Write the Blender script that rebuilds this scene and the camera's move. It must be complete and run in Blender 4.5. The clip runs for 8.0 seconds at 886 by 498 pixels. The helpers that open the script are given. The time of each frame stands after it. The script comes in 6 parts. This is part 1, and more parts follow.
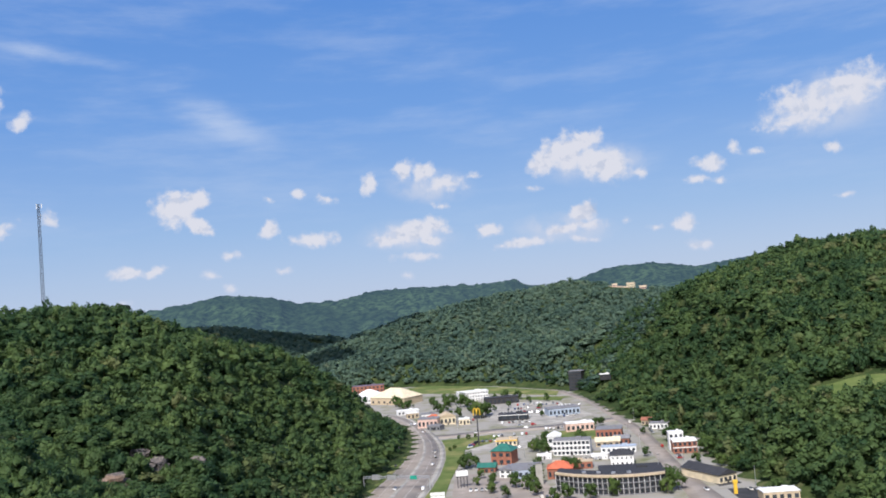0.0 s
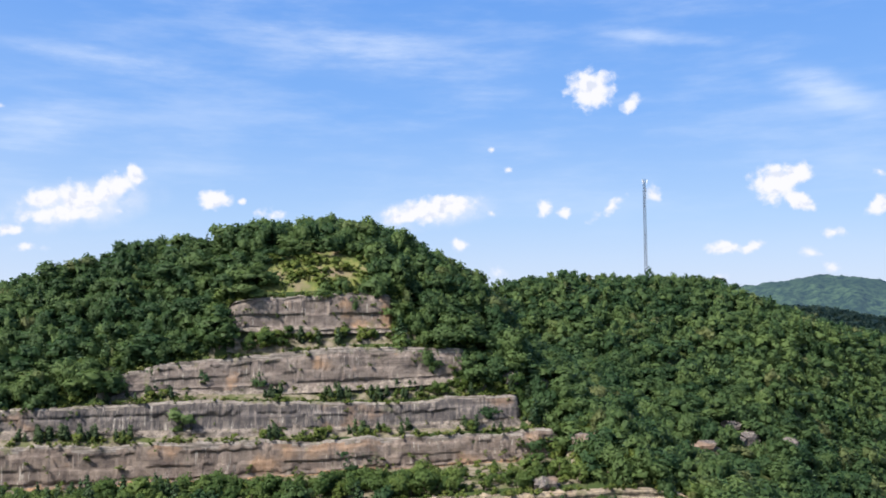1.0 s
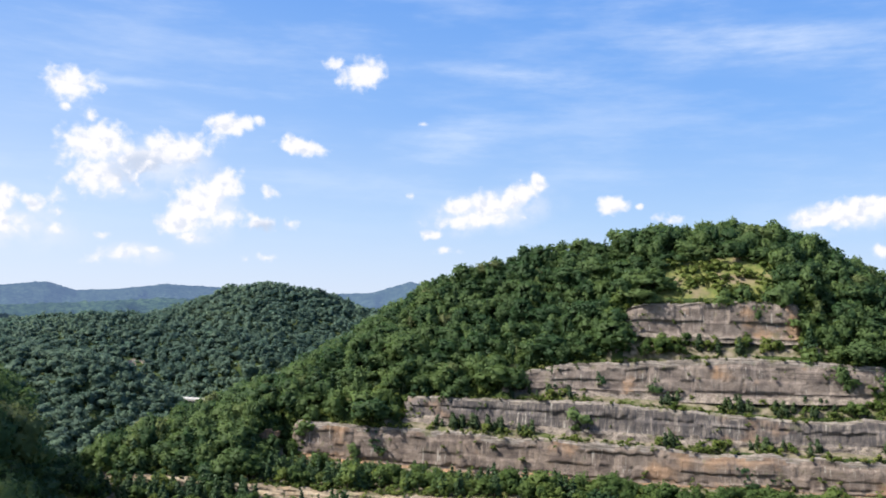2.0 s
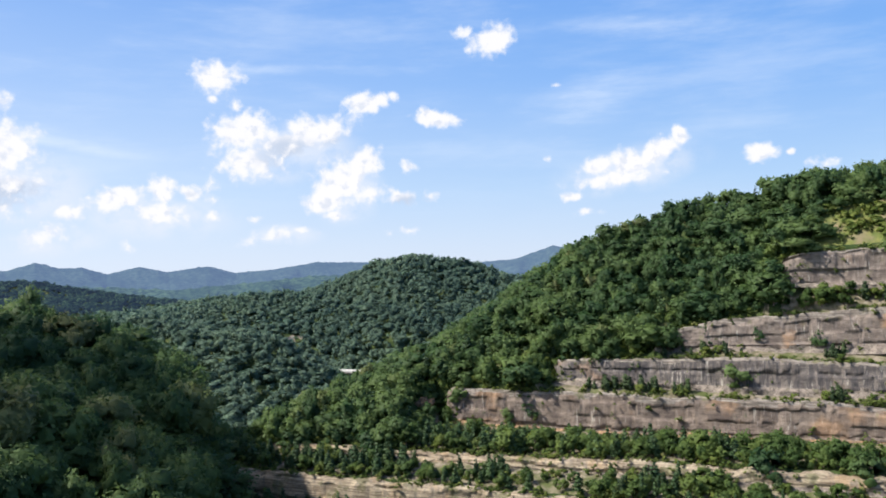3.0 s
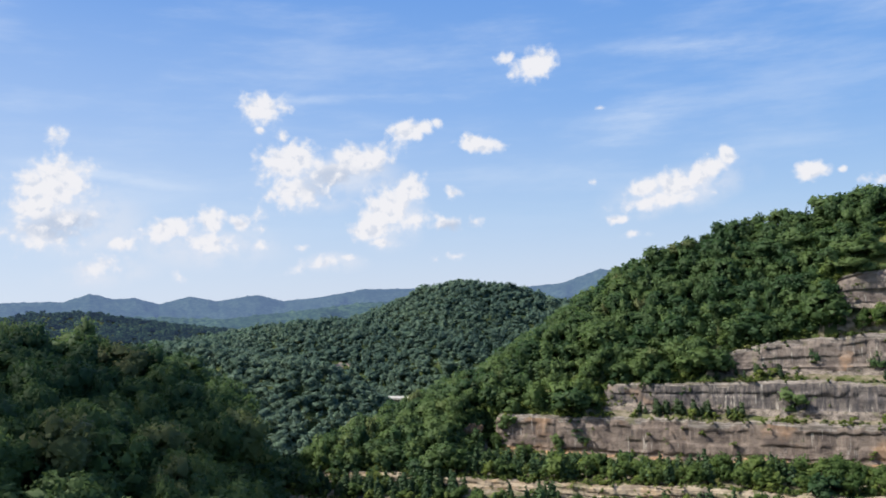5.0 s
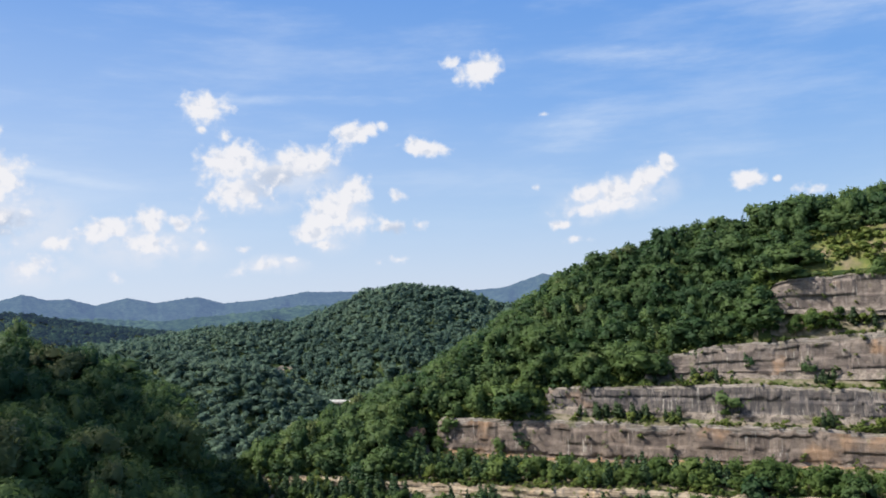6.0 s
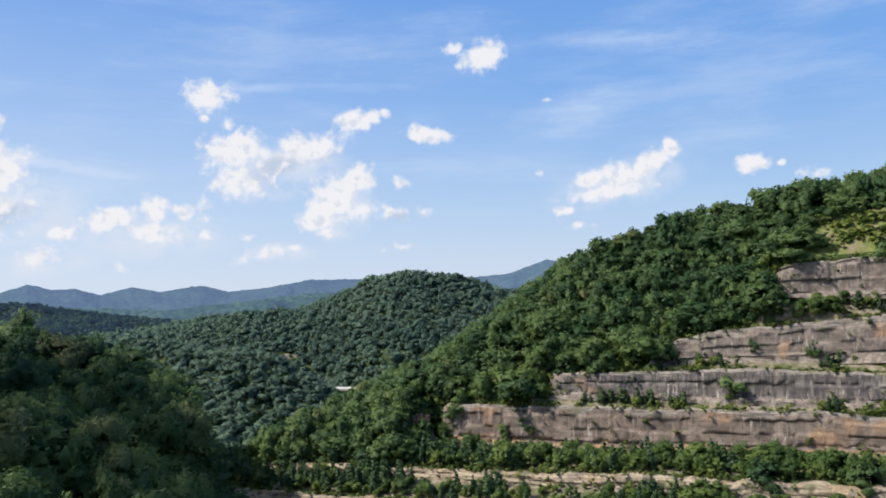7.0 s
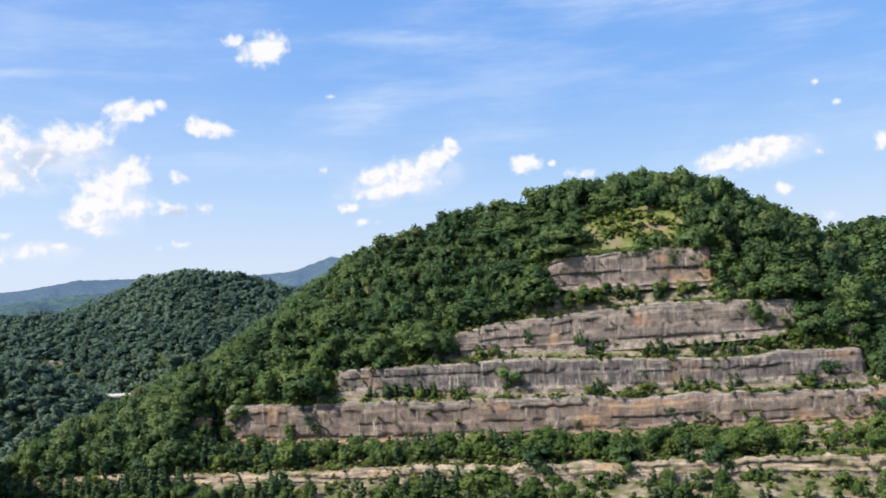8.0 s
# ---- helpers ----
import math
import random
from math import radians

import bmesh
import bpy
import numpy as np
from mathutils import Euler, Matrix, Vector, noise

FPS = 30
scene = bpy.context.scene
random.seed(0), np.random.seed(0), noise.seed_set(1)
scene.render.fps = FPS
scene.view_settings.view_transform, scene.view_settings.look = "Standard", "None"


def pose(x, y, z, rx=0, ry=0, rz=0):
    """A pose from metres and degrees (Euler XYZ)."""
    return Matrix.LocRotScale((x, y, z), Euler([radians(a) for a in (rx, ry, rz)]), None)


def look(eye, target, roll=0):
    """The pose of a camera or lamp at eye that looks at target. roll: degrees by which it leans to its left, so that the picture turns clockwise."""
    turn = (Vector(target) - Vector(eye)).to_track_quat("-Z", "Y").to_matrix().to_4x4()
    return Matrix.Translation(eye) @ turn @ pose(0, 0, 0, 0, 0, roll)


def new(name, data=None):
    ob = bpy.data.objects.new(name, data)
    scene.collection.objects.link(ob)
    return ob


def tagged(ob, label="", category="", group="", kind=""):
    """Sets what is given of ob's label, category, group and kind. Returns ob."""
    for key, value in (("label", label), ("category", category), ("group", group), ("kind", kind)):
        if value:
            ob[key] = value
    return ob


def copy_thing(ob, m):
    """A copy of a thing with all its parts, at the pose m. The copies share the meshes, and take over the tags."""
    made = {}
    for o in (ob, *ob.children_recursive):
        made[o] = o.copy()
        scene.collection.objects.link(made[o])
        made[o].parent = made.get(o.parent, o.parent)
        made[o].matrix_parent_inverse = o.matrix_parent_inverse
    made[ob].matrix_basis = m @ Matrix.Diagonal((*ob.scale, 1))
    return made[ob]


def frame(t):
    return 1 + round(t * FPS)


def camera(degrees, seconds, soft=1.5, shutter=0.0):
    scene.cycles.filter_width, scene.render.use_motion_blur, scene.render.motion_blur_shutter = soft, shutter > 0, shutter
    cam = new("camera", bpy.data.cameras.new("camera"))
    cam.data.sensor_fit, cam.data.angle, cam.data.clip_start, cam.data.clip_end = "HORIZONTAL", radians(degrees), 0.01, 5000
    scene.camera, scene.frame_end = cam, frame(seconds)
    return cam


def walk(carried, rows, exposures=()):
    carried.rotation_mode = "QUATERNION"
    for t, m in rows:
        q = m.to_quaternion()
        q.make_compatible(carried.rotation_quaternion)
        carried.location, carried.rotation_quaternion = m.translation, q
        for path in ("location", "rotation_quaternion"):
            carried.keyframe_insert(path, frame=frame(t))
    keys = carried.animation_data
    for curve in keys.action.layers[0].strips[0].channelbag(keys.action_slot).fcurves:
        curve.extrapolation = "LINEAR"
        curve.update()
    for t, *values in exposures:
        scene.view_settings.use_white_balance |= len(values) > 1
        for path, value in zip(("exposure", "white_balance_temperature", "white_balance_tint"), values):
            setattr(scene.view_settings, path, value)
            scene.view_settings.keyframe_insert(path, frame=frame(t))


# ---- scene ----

# ---------------------------------------------------------------- camera
EYE = (0.0, 0.0, 120.0)          # overlook, 120 m above the town
ROWS = [  # seconds, yaw to the left, pitch, roll
    (0.0, 0.00, 3.24, 4.50),
    (0.3, -0.90, 2.63, 4.05),
    (0.4, 4.15, 2.70, 4.22),
    (0.5, 11.18, 2.46, 4.35),
    (0.6, 17.94, 3.35, 3.40),
    (0.7, 25.75, 3.36, 2.14),
    (0.8, 32.70, 4.06, 0.40),
    (0.9, 37.29, 2.35, 0.21),
    (1.0, 37.61, 3.26, 0.51),
    (1.2, 44.39, 2.78, 0.37),
    (1.5, 52.35, 3.13, -0.86),
    (2.0, 63.16, 3.39, -1.40),
    (2.2, 66.31, 1.48, -0.93),
    (3.3, 73.69, 1.88, 2.65),
    (3.5, 74.05, 2.12, 3.05),
    (4.0, 74.69, 2.68, 3.02),
    (4.2, 75.72, 2.75, 3.07),
    (5.3, 75.26, 3.19, 2.60),
    (5.5, 72.64, 2.15, 2.11),
    (6.0, 71.89, 3.07, 2.42),
    (6.5, 72.01, 2.67, 2.65),
    (7.0, 72.17, 2.22, 2.85),
    (7.5, 70.97, 2.25, 2.78),
    (7.6, 68.35, 1.19, 3.07),
    (7.7, 65.34, 0.48, 3.28),
    (7.8, 63.88, 0.28, 3.55),
    (7.9, 62.27, 0.08, 3.86),
    (8.0, 58.10, 1.23, 3.64),
]
cam = camera(53.8, 8.0, soft=1.8)
walk(cam, [(t, pose(*EYE, 90 + pitch, roll, yaw)) for t, yaw, pitch, roll in ROWS],
     exposures=[(0.0, 0.2, 6050, 15), (0.3, 0.2, 6050, 15), (0.7, 0.5, 6250, 14), (1.0, 0.62, 6300, 14), (1.2, 0.64, 6350, 15), (1.5, 0.84, 6450, 16), (2.0, 0.66, 6400, 13), (3.5, 0.64, 6450, 12), (4.0, 0.48, 6400, 12), (5.5, 0.46, 6400, 12), (7.5, 0.47, 6400, 12), (8.0, 0.62, 6400, 13)])

# ---------------------------------------------------------------- sun, sky and clouds
SUN_AZ, SUN_EL = 163.0, 47.0     # degrees to the left of the valley road, above the horizon


def heading(az):
    return Vector((-math.sin(radians(az)), math.cos(radians(az)), 0))


sun_way = heading(SUN_AZ) * math.cos(radians(SUN_EL)) + Vector((0, 0, math.sin(radians(SUN_EL))))
sun_data = bpy.data.lights.new("sun", "SUN")
sun_data.energy, sun_data.angle, sun_data.color = 5.0, radians(0.53), (1.0, 0.95, 0.86)
sun = new("sun", sun_data)
sun.matrix_world = look(Vector((0, 0, 400)) + sun_way * 100, (0, 0, 400))

CLOUDS = {}  # puffs: degrees right of the valley road, degrees up, half width, half height, lean, density
CLOUDS["big_right"] = [(8.74, 8.81, 1.67, 1.19, 15, 1), (9.89, 9.42, 1.19, 0.74, 5, 1), (10.84, 7.87, 2.04, 1.11, -20, 1), (7.21, 8.23, 1.11, 0.74, 5, 1), (13.46, 7.04, 0.44, 0.33, -5, 0.7), (6.34, 6.73, 0.59, 0.22, -5, 0.5)]
CLOUDS["top_right"] = [(25.96, 10.53, 2.22, 1.11, 10, 0.8), (23.69, 9.73, 2.59, 1.11, 10, 0.75), (22.63, 10.41, 1.30, 0.74, -5, 0.5), (24.86, 7.26, 0.52, 0.33, -5, 0.7), (25.20, 4.27, 0.44, 0.19, -5, 0.4)]
CLOUDS["left_block"] = [(-16.65, 6.93, 1.41, 1.11, -5, 1), (-15.42, 7.40, 0.93, 0.67, 15, 1), (-15.34, 5.79, 1.11, 0.52, -30, 1)]
CLOUDS["pair"] = [(-4.19, 7.87, 0.74, 0.59, 30, 0.8), (-0.61, 8.35, 0.81, 0.59, 15, 1), (-1.90, 8.63, 0.67, 0.67, -35, 0.8), (0.63, 7.51, 1.48, 0.52, -5, 0.7), (2.65, 7.90, 0.52, 0.26, -5, 0.5), (-0.21, 6.36, 0.37, 0.44, -5, 0.5), (0.70, 6.02, 0.56, 0.22, -5, 0.45)]
CLOUDS["low_mid"] = [(-1.47, 4.52, 2.22, 0.74, 7, 1), (-3.18, 4.09, 1.30, 0.52, 5, 0.8), (-0.59, 3.90, 0.93, 0.37, -5, 0.9), (-1.41, 2.84, 1.67, 0.33, -5, 0.6), (-2.17, 1.68, 0.52, 0.22, -5, 0.45)]
CLOUDS["low_right"] = [(9.49, 4.89, 0.93, 0.67, 20, 1), (8.31, 3.90, 1.48, 0.37, 15, 0.8), (5.68, 3.20, 1.85, 0.37, 5, 0.8), (9.79, 4.13, 1.11, 0.37, -5, 0.8), (9.52, 3.13, 0.93, 0.26, -5, 0.6), (3.24, 4.26, 0.89, 0.48, 5, 0.8), (4.19, 3.14, 0.52, 0.22, -5, 0.5)]
CLOUDS["scatter_right"] = [(17.73, 7.16, 1.11, 0.48, -5, 0.9), (16.72, 6.28, 0.67, 0.30, -5, 0.7), (18.13, 5.98, 0.52, 0.26, -5, 0.6), (19.25, 7.89, 0.41, 0.41, -5, 0.6), (20.62, 7.53, 0.52, 0.26, -5, 0.5), (15.88, 3.55, 0.81, 0.52, -5, 0.9), (14.02, 3.48, 0.44, 0.22, -5, 0.5), (16.62, 2.15, 0.81, 0.37, -5, 0.7), (12.31, 4.15, 0.37, 0.26, -5, 0.6)]
CLOUDS["scatter_mid"] = [(-8.13, 4.45, 1.56, 0.52, 0, 0.8), (-10.96, 5.36, 0.67, 0.52, 30, 0.8), (-8.82, 7.53, 0.52, 0.33, -5, 0.6), (-7.15, 6.92, 0.74, 0.30, -15, 0.5), (-10.76, 7.28, 0.37, 0.26, -5, 0.5), (-13.37, 3.77, 0.59, 0.33, -5, 0.6), (-14.68, 2.53, 0.56, 0.30, -5, 0.6), (-10.18, 2.57, 0.52, 0.22, -5, 0.5), (-13.51, 1.62, 0.44, 0.33, -5, 0.6)]
CLOUDS["low_left"] = [(-19.72, 3.01, 1.30, 0.41, 0, 0.9), (-18.06, 3.01, 0.67, 0.30, 20, 0.7), (-20.15, 1.16, 0.59, 0.26, -5, 0.4)]
CLOUDS["over_mast"] = [(-27.79, 13.29, 1.41, 1.19, -1, 1), (-25.28, 12.35, 0.74, 0.48, 34, 0.7), (-23.98, 6.61, 0.56, 0.48, -1, 0.6), (-26.67, 5.80, 1.11, 0.37, 29, 0.55), (-30.85, 5.79, 0.56, 0.59, -1, 0.9), (-29.57, 5.51, 0.41, 0.33, -1, 0.8), (-33.21, 8.26, 0.41, 0.22, -1, 0.6), (-34.38, 9.71, 0.22, 0.15, -1, 0.4)]
CLOUDS["over_hill"] = [(-38.45, 5.82, 2.78, 0.74, 7, 1), (-37.33, 6.26, 1.67, 0.59, -1, 1), (-39.94, 5.35, 1.48, 0.44, 9, 0.9), (-36.61, 3.55, 0.59, 0.48, -1, 0.7), (-34.04, 1.78, 0.67, 0.37, -1, 0.5), (-34.43, 5.67, 0.30, 0.22, -1, 0.4)]
CLOUDS["tailed"] = [(-62.32, 6.17, 1.04, 0.67, -1, 0.9), (-60.28, 6.14, 1.30, 1.04, 9, 1), (-58.53, 6.89, 1.48, 0.74, 29, 1), (-57.06, 7.88, 0.52, 0.67, 29, 1), (-61.22, 5.33, 2.59, 0.52, 4, 0.8), (-64.10, 4.34, 0.74, 0.37, -1, 0.8), (-52.34, 6.36, 1.04, 0.63, -1, 1), (-50.59, 6.21, 0.30, 0.19, -1, 0.6), (-48.73, 5.44, 0.81, 0.37, -1, 0.5), (-63.03, 3.19, 0.93, 0.22, -1, 0.45)]
CLOUDS["two_lobes"] = [(-68.73, 14.55, 1.56, 0.89, 17, 1), (-70.57, 15.10, 0.67, 0.37, -3, 0.6), (-72.74, 9.66, 1.56, 0.52, -8, 1), (-73.10, 9.94, 0.74, 0.52, -3, 1), (-64.82, 11.47, 0.37, 0.19, -3, 0.5), (-63.00, 3.26, 0.67, 0.22, -3, 0.5), (-65.32, 6.88, 0.30, 0.22, -3, 0.4)]
CLOUDS["heap_a"] = [(-86.94, 12.44, 1.26, 0.96, -3, 0.95), (-85.68, 12.61, 0.67, 0.59, -3, 0.5), (-87.00, 11.14, 0.33, 0.26, -3, 0.7), (-85.60, 10.59, 0.52, 0.44, -3, 0.6), (-85.13, 9.16, 2.15, 1.19, 7, 1), (-85.04, 7.14, 2.07, 1.19, -3, 0.75), (-82.45, 8.25, 1.48, 0.89, 7, 0.85), (-81.13, 9.12, 1.26, 0.93, -3, 1), (-80.03, 9.08, 1.85, 0.89, 17, 1), (-77.54, 10.73, 1.19, 0.74, 12, 1), (-76.60, 10.94, 0.93, 0.52, 17, 1), (-75.46, 11.26, 0.37, 0.37, 37, 0.6)]
CLOUDS["heap_b"] = [(-77.55, 6.97, 1.33, 0.96, 17, 1), (-79.09, 5.75, 1.78, 1.48, 27, 1), (-80.26, 4.51, 1.48, 0.67, 7, 1), (-79.56, 3.63, 0.93, 0.37, -3, 0.8), (-74.51, 6.64, 0.56, 0.44, -3, 0.6), (-75.14, 4.60, 0.81, 0.52, -3, 0.8), (-73.28, 4.72, 0.48, 0.37, -3, 0.5), (-74.62, 2.49, 0.59, 0.30, -3, 0.5), (-76.00, 2.38, 0.30, 0.19, -3, 0.4), (-77.28, 4.93, 1.48, 0.67, 7, 0.55)]
CLOUDS["heap_c"] = [(-92.92, 4.96, 1.85, 0.81, 12, 0.9), (-90.20, 5.42, 0.89, 0.96, 17, 0.95), (-88.49, 5.19, 0.74, 0.52, -23, 0.7), (-90.43, 4.00, 1.67, 0.81, -3, 0.75), (-87.43, 5.33, 0.52, 0.81, -3, 0.45), (-95.73, 4.10, 0.89, 0.56, -3, 0.7), (-96.90, 2.66, 1.48, 0.67, 22, 0.6), (-84.67, 3.42, 0.44, 0.30, -3, 0.5), (-83.64, 2.28, 1.85, 0.52, 7, 0.55), (-81.81, 2.67, 0.93, 0.30, -3, 0.5), (-87.32, 3.71, 0.52, 0.44, -3, 0.5), (-92.37, 1.96, 0.44, 0.44, -3, 0.4)]
CLOUDS["heap_left"] = [(-99.51, 7.77, 2.30, 1.56, 12, 1), (-100.45, 6.44, 1.48, 1.11, -3, 0.9), (-98.97, 5.60, 2.04, 0.81, 7, 0.75), (-100.20, 4.78, 2.22, 1.11, -3, 0.6), (-99.05, 10.58, 0.67, 0.56, -3, 0.6)]
CIRRUS = [(-42.5, 16.0, 11.5, 2.4, -13), (-13.9, 12.5, 4.6, 1.3, -30), (-63.7, 9.4, 4.3, 1.2, 5), (-81.7, 13.0, 8.4, 0.4, -1),
          (-96.7, 8.3, 6.5, 0.4, -9), (-58.0, 14.6, 7.8, 0.8, -6), (-23.0, 16.3, 5.0, 0.5, -9), (-63.0, 10.5, 4.6, 1.6, 9), (-40.6, 17.1, 5.0, 1.3, 19)]
CLOUD_SHADE = [(-82.4, 7.6, 2.3, 1.25, 0), (-79.0, 8.1, 1.6, 0.7, 10), (12.3, 5.1, 3.2, 0.5, 0), (-74.5, 4.1, 1.5, 0.8, 0), (-98.5, 5.2, 3.0, 0.9, 0)]


CLOUD_BODIES = [
    (-83.6, 6.8, 2.8, 1.2, -3),
    (-90.7, 3.8, 5.2, 1.6, -3),
    (-98.0, 5.4, 4.4, 2.3, -3),
    (-78.6, 5.0, 2.3, 1.9, 22),
    (-96.7, 2.3, 3.5, 1.0, 7),
    (-81.9, 8.1, 4.1, 1.5, -3),
    (-82.6, 2.4, 2.2, 0.7, -3),
    (10.5, 7.9, 3.7, 1.4, -5),
    (-1.9, 4.2, 3.1, 1.1, -5),
    (8.3, 3.9, 3.3, 1.0, -5),
    (-0.3, 7.4, 2.8, 1.1, -5),
    (25.0, 9.9, 4.1, 1.9, 10),
    (-38.1, 5.6, 4.1, 1.1, 7),
    (-60.3, 5.8, 4.8, 1.5, 9),
]  # thin grey-white bodies about the heaps


class Nodes:
    """A short way to write node trees."""

    def __init__(self, tree):
        self.tree = tree
        tree.nodes.clear()

    def add(self, kind, inputs=()):
        node = self.tree.nodes.new(kind)
        items = inputs.items() if isinstance(inputs, dict) else enumerate(inputs)
        for key, value in items:
            if value is None:
                continue
            if isinstance(value, bpy.types.NodeSocket):
                self.tree.links.new(value, node.inputs[key])
            else:
                node.inputs[key].default_value = value
        return node

    def math(self, op, *values, clamp=False):
        node = self.add("ShaderNodeMath", values)
        node.operation, node.use_clamp = op, clamp
        return node.outputs[0]

    def vector(self, op, *values):
        node = self.add("ShaderNodeVectorMath", values)
        node.operation = op
        return node.outputs["Value" if op == "LENGTH" else "Vector"]

    def span(self, value, low, high, to_low=0.0, to_high=1.0, smooth=True):
        node = self.add("ShaderNodeMapRange", (value, low, high, to_low, to_high))
        node.interpolation_type = "SMOOTHSTEP" if smooth else "LINEAR"
        return node.outputs[0]

    def noise(self, vector, scale, detail=4.0, rough=0.55, out=0):
        return self.add("ShaderNodeTexNoise", {"Vector": vector, "Scale": scale, "Detail": detail, "Roughness": rough}).outputs[out]

    def mix(self, factor, a, b, blend="MIX"):
        node = self.add("ShaderNodeMix")
        node.data_type, node.blend_type = "RGBA", blend
        for socket, value in ((node.inputs[0], factor), (node.inputs[6], a), (node.inputs[7], b)):
            if isinstance(value, bpy.types.NodeSocket):
                self.tree.links.new(value, socket)
            else:
                socket.default_value = value
        return node.outputs[2]

    def stretch(self, vector, scale, location=(0, 0, 0)):
        return self.add("ShaderNodeMapping", {"Vector": vector, "Location": location, "Scale": scale}).outputs[0]


def make_world():
    world = bpy.data.worlds.new("sky")
    scene.world = world
    world.use_nodes = True
    n = Nodes(world.node_tree)
    way = n.add("ShaderNodeTexCoord").outputs["Generated"]
    xyz = n.add("ShaderNodeSeparateXYZ", (way,)).outputs
    right = n.math("MULTIPLY", n.math("ARCTAN2", xyz[0], xyz[1]), 57.2958)
    up = n.math("MULTIPLY", n.math("ARCSINE", xyz[2]), 57.2958)
    flat = n.add("ShaderNodeCombineXYZ", (right, up, 0.0)).outputs[0]
    # ragged outlines: two sizes of swirl push the flat coordinates about
    swirl = n.noise(flat, 0.45, 3.0, 0.6, 1)
    swirl = n.vector("MULTIPLY", n.vector("SUBTRACT", swirl, (0.5, 0.5, 0.5)), (0.8, 0.6, 0.0))
    bent = n.vector("ADD", flat, swirl)

    def puffs(rows, start, smooth, source):
        field = None
        for s, v, rx, ry, lean, weight in rows:
            if field is not None:  # strings the puffs one after another
                source = n.vector("MULTIPLY_ADD", field, (1e-7, 0, 0), source)
            m = n.add("ShaderNodeMapping", {"Vector": source, "Location": (s, v, 0), "Rotation": (0, 0, radians(lean)), "Scale": (rx * 1.25, ry * 1.25, 1)})
            m.vector_type = "TEXTURE"
            f = n.math("MULTIPLY_ADD", n.vector("LENGTH", m.outputs[0]), -weight, weight)
            field = f if field is None else n.math("SMOOTH_MAX", field, f, smooth)
        return n.math("MAXIMUM", field, start)

    field = puffs([row for rows in CLOUDS.values() for row in rows], -1.0, 0.18, bent)
    curl = n.noise(bent, 1.3, 4.5, 0.52)
    body = n.math("ADD", field, n.math("MULTIPLY", n.math("SUBTRACT", curl, 0.5), 1.35))
    cover = n.span(body, -0.02, 0.48)
    core = n.span(body, 0.12, 0.6)
    shade = puffs([(*row, 1.0) for row in CLOUD_SHADE], 0.0, 0.05, bent)
    shade = n.math("MULTIPLY", n.span(shade, 0.0, 0.6), n.span(curl, 0.72, 0.45))
    lower = n.noise(n.vector("ADD", bent, (-0.3, 0.42, 0.0)), 1.3, 3.0, 0.5)  # undersides turn grey-blue
    relief = n.math("MULTIPLY", n.span(n.math("SUBTRACT", lower, curl), 0.0, 0.22), core)
    shade = n.math("MAXIMUM", shade, n.math("MULTIPLY", relief, 0.55))
    # thin high streaks
    veil = puffs([(*row, 1.0) for row in CIRRUS], 0.0, 0.3, bent)
    lean = n.add("ShaderNodeMapping", {"Vector": flat, "Rotation": (0, 0, radians(9)), "Scale": (0.07, 0.34, 1)}).outputs[0]
    streak = n.noise(lean, 1.0, 6.0, 0.6)
    cirrus = n.math("MULTIPLY", n.span(veil, 0.0, 0.9), n.span(streak, 0.30, 0.66))
    loose = n.math("MULTIPLY", n.span(streak, 0.42, 0.76), 0.30)
    cirrus = n.math("MULTIPLY", n.math("ADD", n.math("MULTIPLY", cirrus, 0.42), loose), n.span(up, 1.0, 9.0), clamp=True)
    bodies = puffs([(*row, 1.0) for row in CLOUD_BODIES], 0.0, 0.25, bent)
    bodies = n.math("MULTIPLY", n.span(bodies, 0.0, 0.75), n.span(n.noise(bent, 0.55, 5.0, 0.55), 0.34, 0.6, 0.15, 0.75))
    air = n.add("ShaderNodeTexSky")
    air.sky_type, air.sun_disc, air.sun_elevation, air.sun_rotation = "NISHITA", False, radians(SUN_EL), radians(360 - SUN_AZ)
    air.altitude, air.air_density, air.dust_density, air.ozone_density = 350.0, 1.0, 0.6, 1.4
    depth = n.add("ShaderNodeValToRGB", (n.math("DIVIDE", up, 60.0),))  # summer haze whitens the sky towards the horizon
    stops = [(0.0, (.64, .76, .93)), (0.085, (.42, .63, .92)), (0.2, (.22, .46, .90)), (0.37, (.12, .34, .84)), (1.0, (.04, .17, .60))]
    for k, (at, rgb) in enumerate(stops):
        e = depth.color_ramp.elements[k] if k < 2 else depth.color_ramp.elements.new(at)
        e.position, e.color = at, (*rgb, 1)
    hazy = n.mix(1.0, depth.outputs[0], (10.0, 10.0, 10.0, 1), "MULTIPLY")
    colour = n.mix(0.85, air.outputs[0], hazy)
    glare = n.math("MULTIPLY", n.span(right, -45.0, -120.0), n.span(up, 26.0, 3.0))  # brighter haze round towards the sun
    colour = n.mix(n.math("MULTIPLY", glare, 0.42), colour, (8.2, 8.9, 9.7, 1))
    near_sun = n.add("ShaderNodeVectorMath", (way, tuple(sun_way)))
    near_sun.operation = "DOT_PRODUCT"
    colour = n.mix(n.span(near_sun.outputs["Value"], 0.5, 1.05, 0.0, 1.0), colour, (17.0, 16.5, 15.5, 1))  # hazy glow about the sun
    colour = n.mix(cirrus, colour, (7.5, 8.5, 9.7, 1))
    colour = n.mix(bodies, colour, (7.5, 8.1, 9.0, 1))
    white = n.mix(core, (7.3, 8.0, 9.1, 1), (9.2, 9.2, 9.3, 1))
    white = n.mix(n.math("MULTIPLY", shade, 0.9), white, (5.2, 6.1, 7.5, 1))
